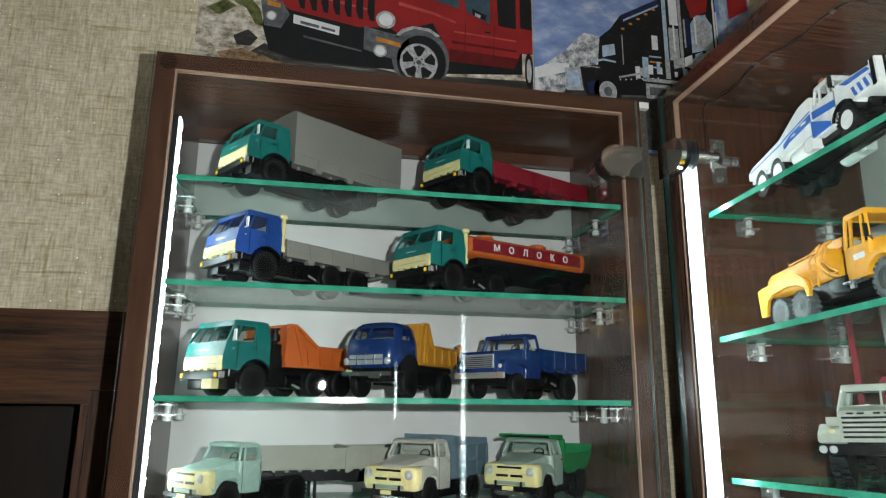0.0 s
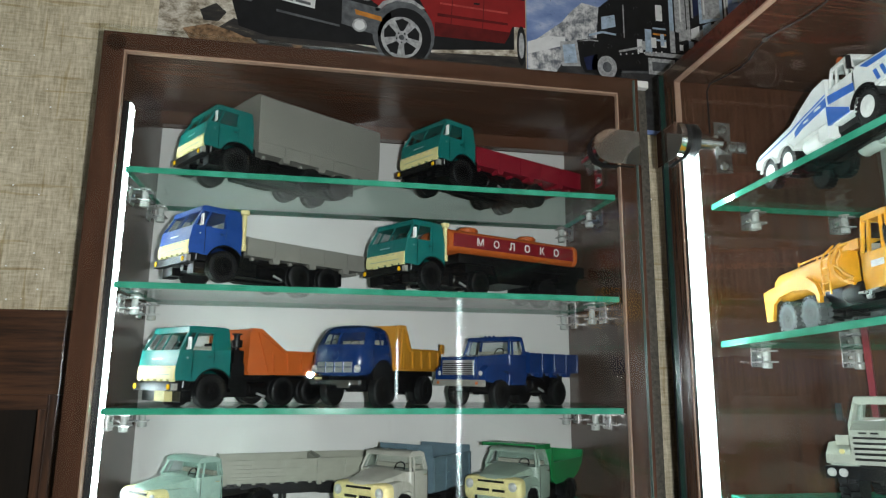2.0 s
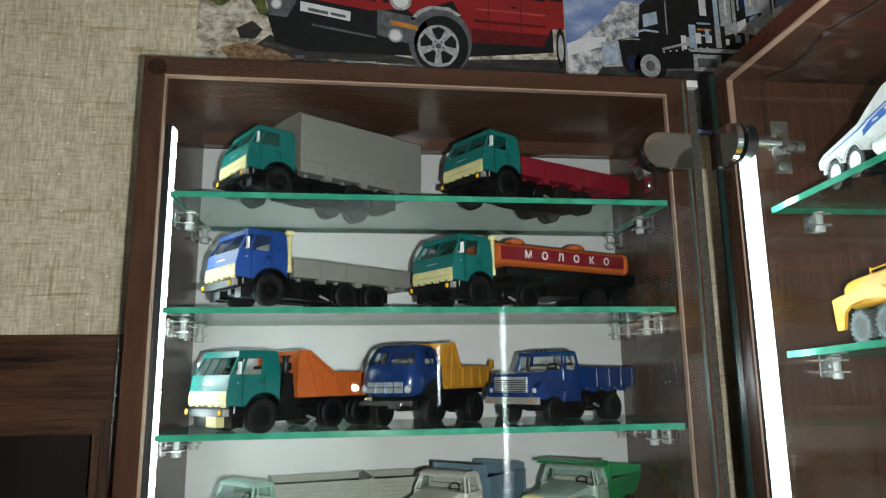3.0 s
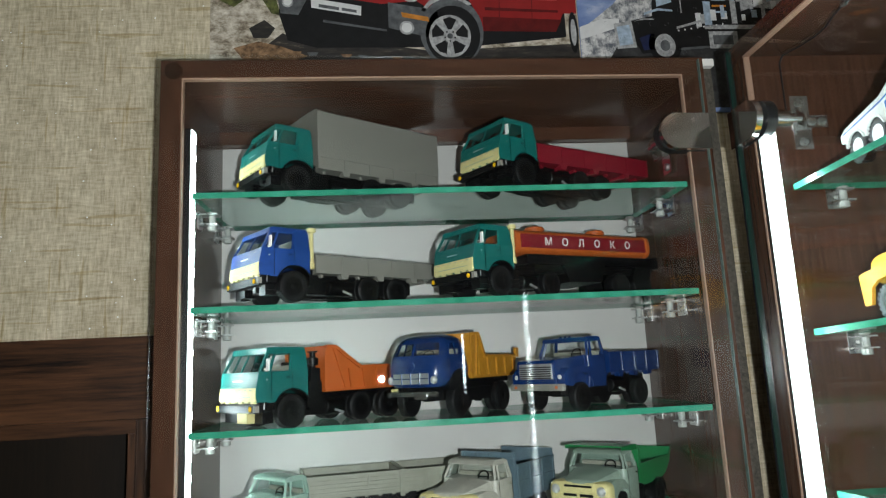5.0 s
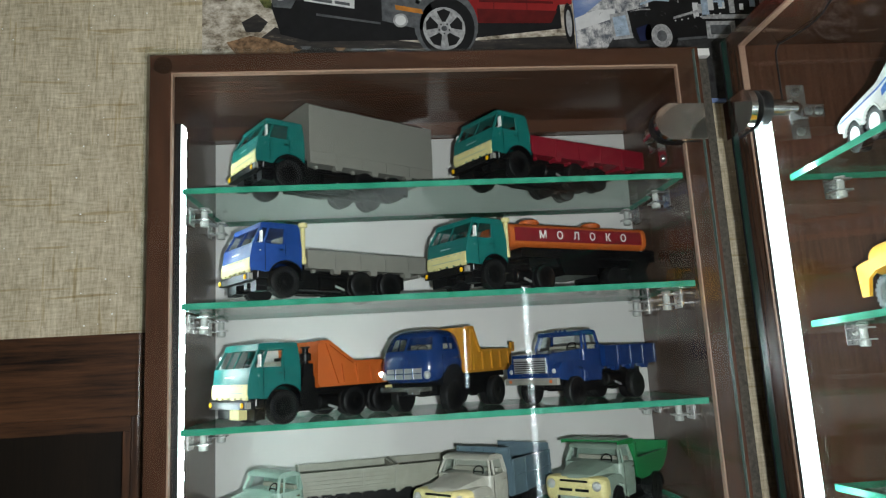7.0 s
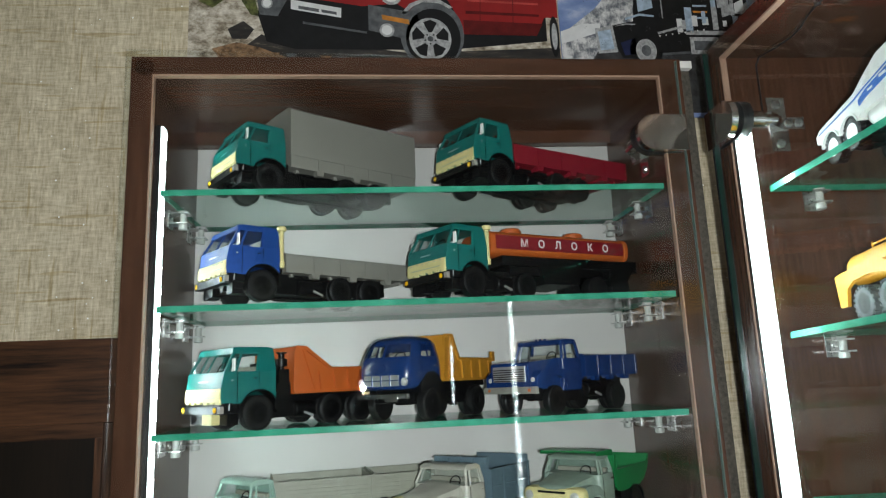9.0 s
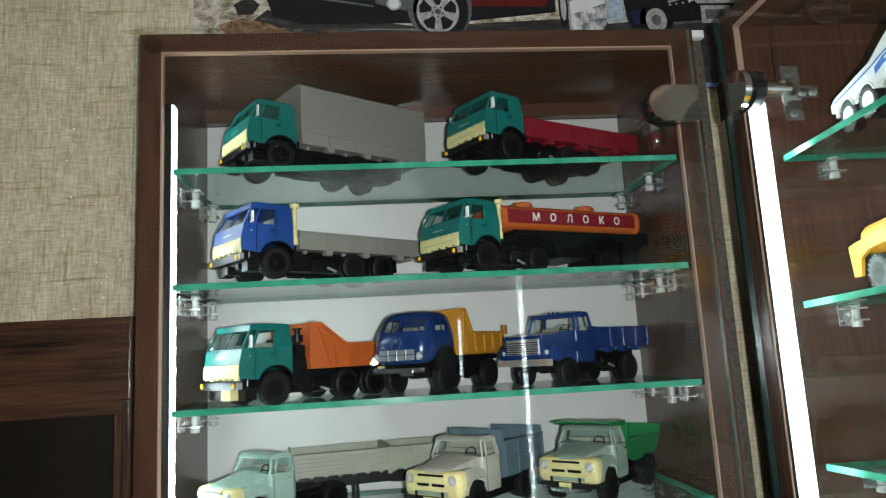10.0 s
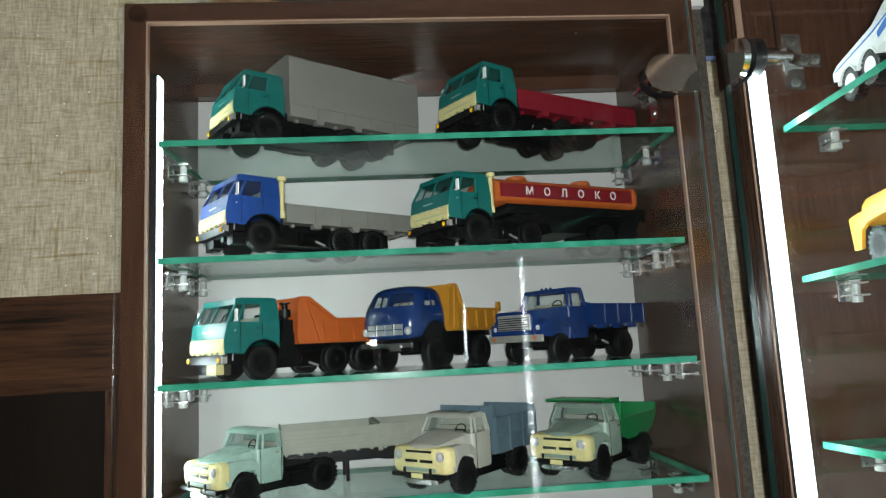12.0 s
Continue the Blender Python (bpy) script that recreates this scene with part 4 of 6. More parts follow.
    # bumper and plate
    mm("bumper", boxes((25.0, 27.6, -27.4, 27.4, 11.8, 15.2)), CHASSIS, root, bevel=0.7)
    mm("plate", boxes((27.7, 28.4, -6.5, 4.5, 11.4, 15.0)), CREAM, root, "blank cream number plate", bevel=0.2)
    bm = boxes((16, 25, -17, 17, 7.6, 10.0), (25, 26.4, -14, 12, 6.8, 10.4))
    mm("front_axle_beam", bm, CHROME, root, "bright foil-like axle beam", bevel=0.9)
    for y in (-13, 13):
        mm("tow_hook", boxes((28.0, 29.4, y - 0.8, y + 0.8, 14.5, 19.5)), CHASSIS, root)
    for s in (1, -1):
        wheel(wheels_on, 0, s * 27.5, r, 8.4, lugs=22)


# mint tractor
t = lorry("model_lorry", on_shelf(-0.0615, 0.7350, S4, 224) @ Matrix.Scale(0.95, 4), "mint-green bonneted model lorry with cream front", GA)
bonnet_cab(t, MINT)
chassis(t, -98, 22, axles=((-78, 12),))
for s in (1, -1):
    wheel(t, -78, s * 28, 13.2, 7, lugs=22, twin=True)
bm = boxes((-64, -46, 14, 26, 8, 20), (-64, -46, -26, -14, 8, 20))
mm("fuel_tank", bm, CHASSIS, t, bevel=1.0)
# its long dropside trailer
t = empty("model_trailer", on_shelf(-0.0330, 0.7980, S4, 190), "long stone-grey dropside trailer for a model lorry", "model trailer", GA)
bed(t, -86, 0, 28.5, 29, 17, STONE, 3, bracket=False, planks=5)
bed(t, -158, -87, 28.5, 29, 17, STONE, 3, bracket=False, planks=5)
mm("hinge_post", boxes((-88.5, -84.5, 28.4, 30.2, 26, 49), (-88.5, -84.5, -30.2, -28.4, 26, 49)), STONE, t, bevel=0.3)
chassis(t, -156, -6, 24, axles=((-140, 12),), fill=4.6)
for s in (1, -1):
    wheel(t, -140, s * 28, 12.0, 7, twin=True)
bm = bmesh.new()
lathe(bm, [(11, 15), (12, 17), (12, 22), (11, 24)], 24, (-100, 0, 0), "z")
mm("spare_wheel", bm, RUBBER, t, "spare wheel slung under the floor")
mm("landing_leg", boxes((-60, -57, 14, 17, 0.2, 24), (-60, -57, -17, -14, 0.2, 24)), CHASSIS, t)

# beige tipper with a slate body
t = lorry("model_lorry", on_shelf(0.1056, 0.7330, S4, 228), "beige bonneted model lorry with slate-blue tipper body", GA)
bonnet_cab(t, BEIGE)
chassis(t, -98, 22, axles=((-77, 12),))
for s in (1, -1):
    wheel(t, -77, s * 28, 13.2, 7, lugs=22, twin=True)
for s in (1, -1):
    bm = boxes((-106, -40, s * 27.6, s * 29, 24, 52))
    for x in (-104, -83, -62, -42):
        box(bm, x - 1, x + 1, s * 28.9, s * 30, 24, 52)
    box(bm, -106, -40, s * 28.9, s * 30, 37, 38.6)
    box(bm, -106, -40, s * 28.9, s * 30, 50.6, 52.4)
    mm("tipper_side", bm, SLATE, t, bevel=0.2)
mm("tipper_floor", boxes((-106, -40, -27.6, 27.6, 22.5, 24.5)), SLATE, t)
bm = boxes((-41.5, -40, -27.6, 27.6, 24.5, 62))
for z in (56.0, 61.0):
    box(bm, -40, -38.8, -27.6, 27.6, z, z + 1.2)
for y in (-27, -13, 0, 13, 26):
    box(bm, -40, -39, y - 0.8, y + 0.8, 50, 62)
mm("headboard", bm, SLATE, t, "tall ribbed slate headboard", bevel=0.2)
mm("tailboard", boxes((-107.4, -106, -27.6, 27.6, 24.5, 58)), SLATE, t, bevel=0.2)
mm("hoist", boxes((-70, -50, -6, 6, 16, 22)), CHASSIS, t)

# sage tipper with a green scoop
t = lorry("model_lorry", on_shelf(0.2200, 0.7490, S4, 226), "sage-green bonneted model lorry with bright green scoop body", GA)
bonnet_cab(t, SAGE)
chassis(t, -94, 22, axles=((-77, 12),))
for s in (1, -1):
    wheel(t, -77, s * 28, 13.2, 7, lugs=22, twin=True)
scoop = [(-40, 58), (-43, 44), (-108, 44), (-112, 50), (-114.5, 50), (-111, 38), (-102, 29), (-90, 25), (-52, 24.5), (-44, 27), (-38.5, 34), (-37, 46), (-38, 58)]
for s in (1, -1):
    bm = bmesh.new()
    side(bm, scoop, lambda x, z: s * (26.0 + (z - 24) * 0.06), lambda x, z: s * (24.6 + (z - 24) * 0.06))
    mm("scoop_side", bm, GREEN, t, bevel=0.3)
bm = bmesh.new()
path = [(-114, 50), (-110.5, 38.5), (-101.5, 30), (-90, 26), (-52, 25.5), (-45, 28), (-40, 34.5), (-38.5, 46), (-38, 57), (-34, 60.5), (-6, 61.5)]
for a, b in zip(path, path[1:]):
    d = Vector((b[0] - a[0], b[1] - a[1])).normalized()
    nx, nz = -d.y * 1.3, d.x * 1.3
    side(bm, [a, b, (b[0] + nx, b[1] + nz), (a[0] + nx, a[1] + nz)], 26.5)
side(bm, [(-36, 57), (-6, 59.6), (-6, 62.6), (-36, 62.0)], 27.4, 26.4)
side(bm, [(-36, 57), (-6, 59.6), (-6, 62.6), (-36, 62.0)], -26.4, -27.4)
mm("scoop", bm, GREEN, t, "bright green scoop with a canopy over the cab", bevel=0.2)
bm = bmesh.new()
for s in (1, -1):
    arch(bm, -77, s * 14, s * 29.5, 15.5, 12, 1.2, 5, 175)
mm("rear_mudguard", bm, CHASSIS, t)

# round-cab blue lorry with a mustard tipper
t = lorry("model_lorry", on_shelf(0.0850, 0.7450, S3, 232), "deep blue round-cab model lorry with mustard tipper body", GA)
upper = empty_part("upper_body", t, (0, 0, 0.008))


def cab_ring(xf, xr, hw, rf, rb, z, posts):
    """Outline of a rounded cab at one height, with a fixed number of points so that windows can be left open."""
    half = [(xf, 1.3)] + [(xf - rf + rf * math.cos(radians(a)), hw - rf + rf * math.sin(radians(a))) for a in (0, 25, 48, 72, 90)]
    half += [(x, hw) for x in posts]
    half += [(xr + rb - rb * math.sin(radians(a)), hw - rb + rb * math.cos(radians(a))) for a in (0, 45, 90)]
    return [(x, y, z) for x, y in half] + [(x, -y, z) for x, y in reversed(half)]


def open_cab(root, rings, row, cells, colour):
    """Skin of a cab through rings; the cells of one row stay open and are glazed."""
    skin = bmesh.new()
    v = [[skin.verts.new(p) for p in r] for r in rings]
    n = len(v[0])
    groups = [g for side_cells in (cells, [[n - 2 - k for k in g] for g in cells]) for g in side_cells]
    gone = {k for g in groups for k in g}
    for i, (p, q) in enumerate(zip(v, v[1:])):
        for j in range(n):
            if i == row and j in gone:
                continue
            k = (j + 1) % n
            skin.faces.new((p[j], p[k], q[k], q[j]))
    skin.faces.new(v[0][::-1])
    skin.faces.new(v[-1])
    mm("cab", skin, colour, root)
    for g in groups:
        bm = bmesh.new()
        for j in g:
            k = (j + 1) % n
            bm.faces.new([bm.verts.new(p) for p in (rings[row][j], rings[row][k], rings[row + 1][k], rings[row + 1][j])])
        bmesh.ops.remove_doubles(bm, verts=bm.verts, dist=0.01)
        mm("windscreen" if 0 in g or n - 2 in g else "side_window", bm, PANE, root)


open_cab(upper, [cab_ring(*q, posts) for q, posts in (
    ((27.5, -16, 22.5, 9, 4, 18.0), (14, 4, 1.5, -8)), ((30.0, -16.5, 25.6, 11, 4, 20.2), (14, 4, 1.5, -8)),
    ((31.0, -16.5, 28.2, 12, 4, 25.0), (14, 4, 1.5, -8)), ((30.8, -16.5, 28.4, 12, 4, 33.0), (14, 4, 1.5, -8)),
    ((29.2, -16.4, 27.6, 12, 4, 41.0), (13, 4, 1.5, -8)), ((27.8, -16.3, 26.9, 12, 4, 44.2), (12.4, 4, 1.5, -8)),
    ((22.4, -15.8, 24.2, 12, 4, 54.2), (8.4, 3, 0.8, -7)), ((20.4, -15.2, 22.6, 12, 5, 57.2), (7, 3, 0.8, -6)),
    ((16.6, -13.4, 19.4, 11, 6, 59.6), (4.6, 2, 0, -5)), ((10.0, -9.0, 13.0, 9, 6, 61.2), (0.6, -0.5, -1.4, -2.6)))],
    5, [[0, 1, 2], [6], [8]], NAVY)
mm("seat", boxes((-12, -7, -20, 20, 30, 49), (-7, 4, -20, 20, 30, 37)), SEAT, upper, bevel=1.2)
bm = bmesh.new()
for i in range(16):
    p = [(19 - 2.0 * math.sin(q), 10.5 + 5.2 * math.cos(q), 44.6 + 3.2 * math.sin(q)) for q in (math.tau * i / 16, math.tau * (i + 1) / 16)]
    bar(bm, p[0], p[1], 0.8)
mm("steering_wheel", bm, CHASSIS, upper)
for y0, y1 in ((3, 15), (-15, -3)):
    bm = bmesh.new()
    bar(bm, (28.0, y0, 44.4), (25.6, y1, 49.0), 0.5)
    mm("wiper", bm, CHASSIS, upper)
for s in (1, -1):
    mm("door_seam", boxes((15.2, 15.5, s * 28.0, s * 28.5, 24, 40), (-9.4, -9.1, s * 28.0, s * 28.5, 30, 40)), CHASSIS, upper)
    mm("door_handle", boxes((-7, -3.5, s * 28.2, s * 29.2, 36, 37)), CHROME, upper, bevel=0.2)
bm = boxes((30.6, 31.7, -17.5, 17.5, 21.0, 29.5))
mm("grille", bm, SILVER, upper, "silver eight-part grille", bevel=0.3)
bm = boxes((31.6, 32.3, -17.5, 17.5, 25.0, 25.7), *[(31.6, 32.3, y - 0.4, y + 0.4, 21, 29.5) for y in (-9, 0, 9)])
mm("grille_cross", bm, NAVY, upper)
for y in (-21.5, 21.5):
    lamp_round(upper, 29.6, y, 24.0, 3.2)
bm = bmesh.new()
lathe(bm, [(4.2, 29.2), (4.0, 31.0), (3.0, 31.4)], 6, (0, 0, 35.0), "x")
mm("badge", bm, NAVY, upper, "embossed badge")
mm("bumper", boxes((28, 31.6, -25, 25, 11.0, 14.6), (31.4, 32.4, 4, 16, 8.5, 12.5)), CHROME, upper, "bright bumper and foil plate", bevel=0.7)
mm("axle_beam", boxes((-2, 2, -24, 24, 9, 13), (-44, 24, -26, -24, 15, 17)), CREAM, upper, bevel=0.4)
chassis(upper, -100, 26, 10, axles=((-77, 5.0),), fill=13.5)
for s in (1, -1):
    wheel(t, 0, s * 29.3, 13.8, 8.5)
    wheel(t, -77, s * 28, 13.4, 7, twin=True)
    bm = bmesh.new()
    side(bm, [(17 * math.cos(radians(a)), 15 + 17 * math.sin(radians(a))) for a in range(0, 181, 15)], s * 28.7, s * 16)
    mm("mudguard", bm, CHASSIS, upper)
bm = boxes((-20, -17, -20, 20, 14, 40))
mm("bulkhead", bm, CHASSIS, upper)
tipper(upper, -106, -22, 28.5, 23, MUSTARD, 63, 43, -44, 5)
mm("corner_ear", boxes((-108, -103, 27.5, 30.5, 40, 49)), MUSTARD, upper, bevel=0.8)

# angular blue bonneted lorry
t = lorry("model_lorry", on_shelf(0.1935, 0.7400, S3, 217), "dark blue angular bonneted model lorry with dropside bed", GA)
upper = empty_part("upper_body", t, (0, 0, 0.0058))
bm = bmesh.new()
side(bm, [(27, 17), (27.6, 35.4), (26, 37.4), (-8, 40.5), (-10, 40.5), (-10, 17)], lambda x, z: 20.5 + (27 - x) * 0.11)
mm("bonnet", bm, NAVY, upper, bevel=1.0)
bm = boxes((27.3, 28.5, -17.5, 17.5, 22.0, 34.6))
mm("grille", bm, SILVER, upper, "silver slatted grille", bevel=0.4)
for i in range(6):
    mm("grille_slat", boxes((28.4, 28.9, -16.8, 16.8, 22.4 + 1.8 * i, 23.2 + 1.8 * i)), CHASSIS, upper)
for s in (1, -1):
    bm = bmesh.new()
    out = [(25.5, 17), (25.5, 26), (20, 30.5), (4, 31.5), (-10, 31), (-15, 26), (-15, 15), (-13.8, 14.5)] + wheel_cut(0, 14.2, 12.2) + [(14.5, 15.5)]
    side(bm, out, s * 28.5, s * 17)
    mm("wing", bm, NAVY, upper, bevel=1.2)
    bm = bmesh.new()
    lathe(bm, [(2.0, 25.0), (2.0, 26.0), (1.0, 26.6)], 14, (0, s * 23.5, 23.5), "x")
    mm("headlight", bm, LENS, upper, "small round headlight")
    bm = boxes((28.6, 29.4, s * 22 - 1.2, s * 22 + 1.2, 14.2, 16.4))
    mm("indicator", bm, ORANGE, upper, "orange indicator")
mm("bumper", boxes((25, 28.8, -28.5, 28.5, 12.5, 18.0)), GREY, upper, "grey bumper", bevel=0.8)
bm = bmesh.new()
loft(bm, [rr(-9, -35, 27.4, 2, 2, 13.5), rr(-9, -35, 28.4, 2, 2, 20), rr(-9, -35, 28.2, 2, 2, 40)])
mm("cab", bm, NAVY, upper)
greenhouse(upper, (-9.2, -35, 27.4, 27.6, 39.6), (-13.5, -34, 24.2, 24.8, 53.5), NAVY, 56.6, 2.2, False, (0.22,))
for y in (-5, 0, 5):
    bm = bmesh.new()
    lathe(bm, [(1.2, 55.8), (1.2, 57.4), (0.5, 57.9)], 10, (-16, y, 0), "z")
    mm("marker_lamp", bm, NAVY, upper)
chassis(upper, -112, 24, 10.5, axles=((-88, 6.5),), fill=13.5)
for s in (1, -1):
    wheel(t, 0, s * 27.5, 12.0, 8)
    wheel(t, -88, s * 28, 12.0, 7, twin=True)
bed(upper, -120, -38, 29, 24.5, 15.5, NAVY, 4)
under(upper, -66, -46)

# ---- models in the side cabinet ----
GB = "toy lorries on the side cabinet's shelves"
R1, R2, R3 = (z + 0.0002 for z in RS[:3])


def big_bonnet(root, colour, hood_front=34, r=15.0, rim=CHASSIS, tread=DUSTY, lugs=20, lift=0.0):
    """A heavy off-road bonneted cab; front axle at x 0."""
    bm = bmesh.new()
    side(bm, [(hood_front, 26), (hood_front + 0.6, 42), (hood_front - 3, 45.5), (-14, 50), (-14, 26)], lambda x, z: 17 + (hood_front - x) * 0.16)
    mm("bonnet", bm, colour, root, bevel=1.3)
    for s in (1, -1):
        bm = bmesh.new()
        out = [(27, 26), (27, 31), (18, 37.5), (-4, 38), (-14, 34), (-22, 24), (-20.5, 23)] + wheel_cut(0, 18.2, 15.5, 158, 22, -17) + [(19, 25)]
        side(bm, out, s * 32, s * 17)
        mm("wing", bm, colour, root, bevel=1.3)
    bm = bmesh.new()
    loft(bm, [rr(-14, -46, 28, 3, 3, 22), rr(-14, -46, 29, 3, 3, 30), rr(-14, -46, 28.6, 3, 3, 48)])
    mm("cab", bm, colour, root)
    greenhouse(root, (-14.2, -46, 27.6, 28.0, 47.6), (-18.5, -45, 24.5, 25.2, 61.5 + lift), colour, 65.5 + lift, 2.6, True, (0.24, 0.74))
    mirrors(root, -12, 29, 50, BLACK, 11)
    mm("bumper", boxes((hood_front - 3, hood_front + 3, -31, 31, 18, 25)), CHASSIS, root, bevel=0.9)
    for s in (1, -1):
        wheel(root, 0, s * 30, r, 11, tread, rim, lugs=lugs)


# yellow tanker
t = lorry("model_lorry", on_tilt(RS[1]) @ on_shelf(0.4180, 0.4770, R2, 262) @ Matrix.Scale(0.90, 4), "sunny yellow bonneted model tanker lorry with side ladder", GB)
big_bonnet(t, YELLOW, rim=RUBBER, lift=12.0)
chassis(t, -158, 30, 21, axles=((-112, 13.8), (-146, 13.8)))
for x in (-112, -146):
    for s in (1, -1):
        wheel(t, x, s * 30, 13.8, 11, DUSTY, RUBBER, lugs=20)
bm = bmesh.new()
tube(bm, [(-74, tank_ring(0.7, 29, 45, 15)), (-76, tank_ring(0.95, 29, 45, 15)), (-80, tank_ring(1, 29, 45, 15)), (-160, tank_ring(1, 29, 43, 14)), (-168, tank_ring(0.9, 29, 43, 14)), (-171, tank_ring(0.6, 29, 43, 14))])
mm("tank", bm, YELLOW, t, "rounded yellow tank")
for s in (1, -1):
    bm = bmesh.new()
    out = [(-174, 14), (-176, 40), (-166, 42), (-150, 43), (-128, 45), (-108, 43), (-96, 36), (-91, 26), (-92, 20), (-95, 20), (-98, 28), (-108, 33), (-128, 35), (-150, 33), (-160, 28), (-164, 14)]
    side(bm, out, s * 33, s * 30)
    mm("rear_skirt", bm, YELLOW, t, "yellow skirt over the rear wheels", bevel=0.6)
    bm = bmesh.new()
    for x in (-84, -75):
        pts = [(x, s * 34, 24), (x, s * 34, 48), (x, s * 31, 56), (x, s * 22, 64)]
        for a, b in zip(pts, pts[1:]):
            bar(bm, a, b, 1.2)
    for z, y in ((27, 34), (33, 34), (39, 34), (45, 34), (52, 32.5), (59, 27)):
        bar(bm, (-84, s * y, z), (-75, s * y, z), 1.0)
    mm("ladder", bm, YELLOW, t, "thin yellow ladder")
    bm = bmesh.new()
    hoop = [(-52, s * 33, 58), (-60, s * 34, 57), (-67, s * 34, 52), (-69, s * 34, 45), (-66, s * 34, 38), (-58, s * 34, 31), (-46, s * 34, 27)]
    inner = [(-57, s * 34, 52), (-62, s * 34, 48), (-62, s * 34, 42), (-56, s * 34, 36), (-46, s * 34, 31)]
    for ring in (hoop, inner):
        for a, b in zip(ring, ring[1:]):
            bar(bm, a, b, 1.8)
    for a, b in zip(hoop[1:6:2], inner[0:5:2]):
        bar(bm, a, b, 1.4)
    mm("hose_basket", bm, YELLOW, t, "curved yellow hose rack")
    bm = bmesh.new()
    lathe(bm, [(6.5, -66), (7, -65), (7, -46), (6.5, -45)], 18, (0, s * 25, 22), "x")
    mm("fuel_tank", bm, RUBBER, t)
    mm("step", boxes((-44, -22, s * 26, s * 34, 19, 20.4), (-36, -30, s * 32, s * 34, 14, 19)), STEEL, t)
    bm = boxes((-33, -20, s * 29.0, s * 29.5, 36.5, 41.0))
    mm("door_badge", bm, WHITE, t, "small pale badge on the door")
bm = boxes((-100, -90, -10, 10, 58, 66), (-84, -66, -14, 14, 58, 66))
box(bm, -126, -120, -8, 8, 56, 62)
for s in (1, -1):
    bar(bm, (-150, s * 12, 62), (-66, s * 12, 65), 1.2)
    for x in (-150, -122, -94, -66):
        bar(bm, (x, s * 12, 58), (x, s * 12, 64), 1.2)
mm("tank_walkway", bm, YELLOW, t, "yellow railings on the tank")
bm = bmesh.new()
lathe(bm, [(8, -58), (9.5, -57), (9.5, -51), (8, -50)], 20, (0, 0, 48), "x")
lathe(bm, [(17, -58), (18, -57), (18, -50), (17, -49)], 24, (0, 0, 44), "x")
mm("spare_wheel", bm, RUBBER, t, "spare wheel upright behind the cab")

# white and blue crew lorry
t = lorry("model_lorry", on_tilt(RS[0]) @ on_shelf(0.4130, 0.4880, R1, 260) @ Matrix.Scale(0.89, 4), "white model lorry with blue stripes and long sloping body", GB)
bm = bmesh.new()
side(bm, [(42, 30), (43, 37), (38, 42), (-10, 48), (-10, 20), (-18, 20), (-16, 30)] + wheel_cut(0, 16.5, 13, 150, 30, -15) + [(17, 24), (42, 24)], 28)
mm("bonnet", bm, WHITE, t, bevel=1.0)
bm = bmesh.new()
loft(bm, [rr(-10, -44, 27.6, 3, 3, 17), rr(-10, -44, 28.4, 3, 3, 28), rr(-10, -44, 28, 3, 3, 46)])
mm("cab", bm, WHITE, t)
greenhouse(t, (-10.2, -44, 27, 27.4, 45.6), (-19, -43, 24, 24.6, 61.5), WHITE, 65.5, 2.4, True, (0.25, 0.7))
bm = bmesh.new()
lathe(bm, [(3.0, 65), (3.0, 69), (1.6, 71)], 14, (-36, -19, 0), "z")
mm("beacon", bm, ORANGE, t, "orange beacon on the roof")
mirrors(t, -9, 29, 47, BLACK, 11)
bm = bmesh.new()
side(bm, [(-45, 22), (-45, 57), (-62, 56), (-84, 48), (-100, 41), (-158, 35), (-166, 31), (-166, 24), (-162, 24)] + wheel_cut(-143, 14.8, 13, 155, 40, -23) + wheel_cut(-112, 14.8, 13, 140, 25, -23) + [(-94, 22)], 28.6)
mm("rear_body", bm, WHITE, t, "white sloping rear body", bevel=0.8)
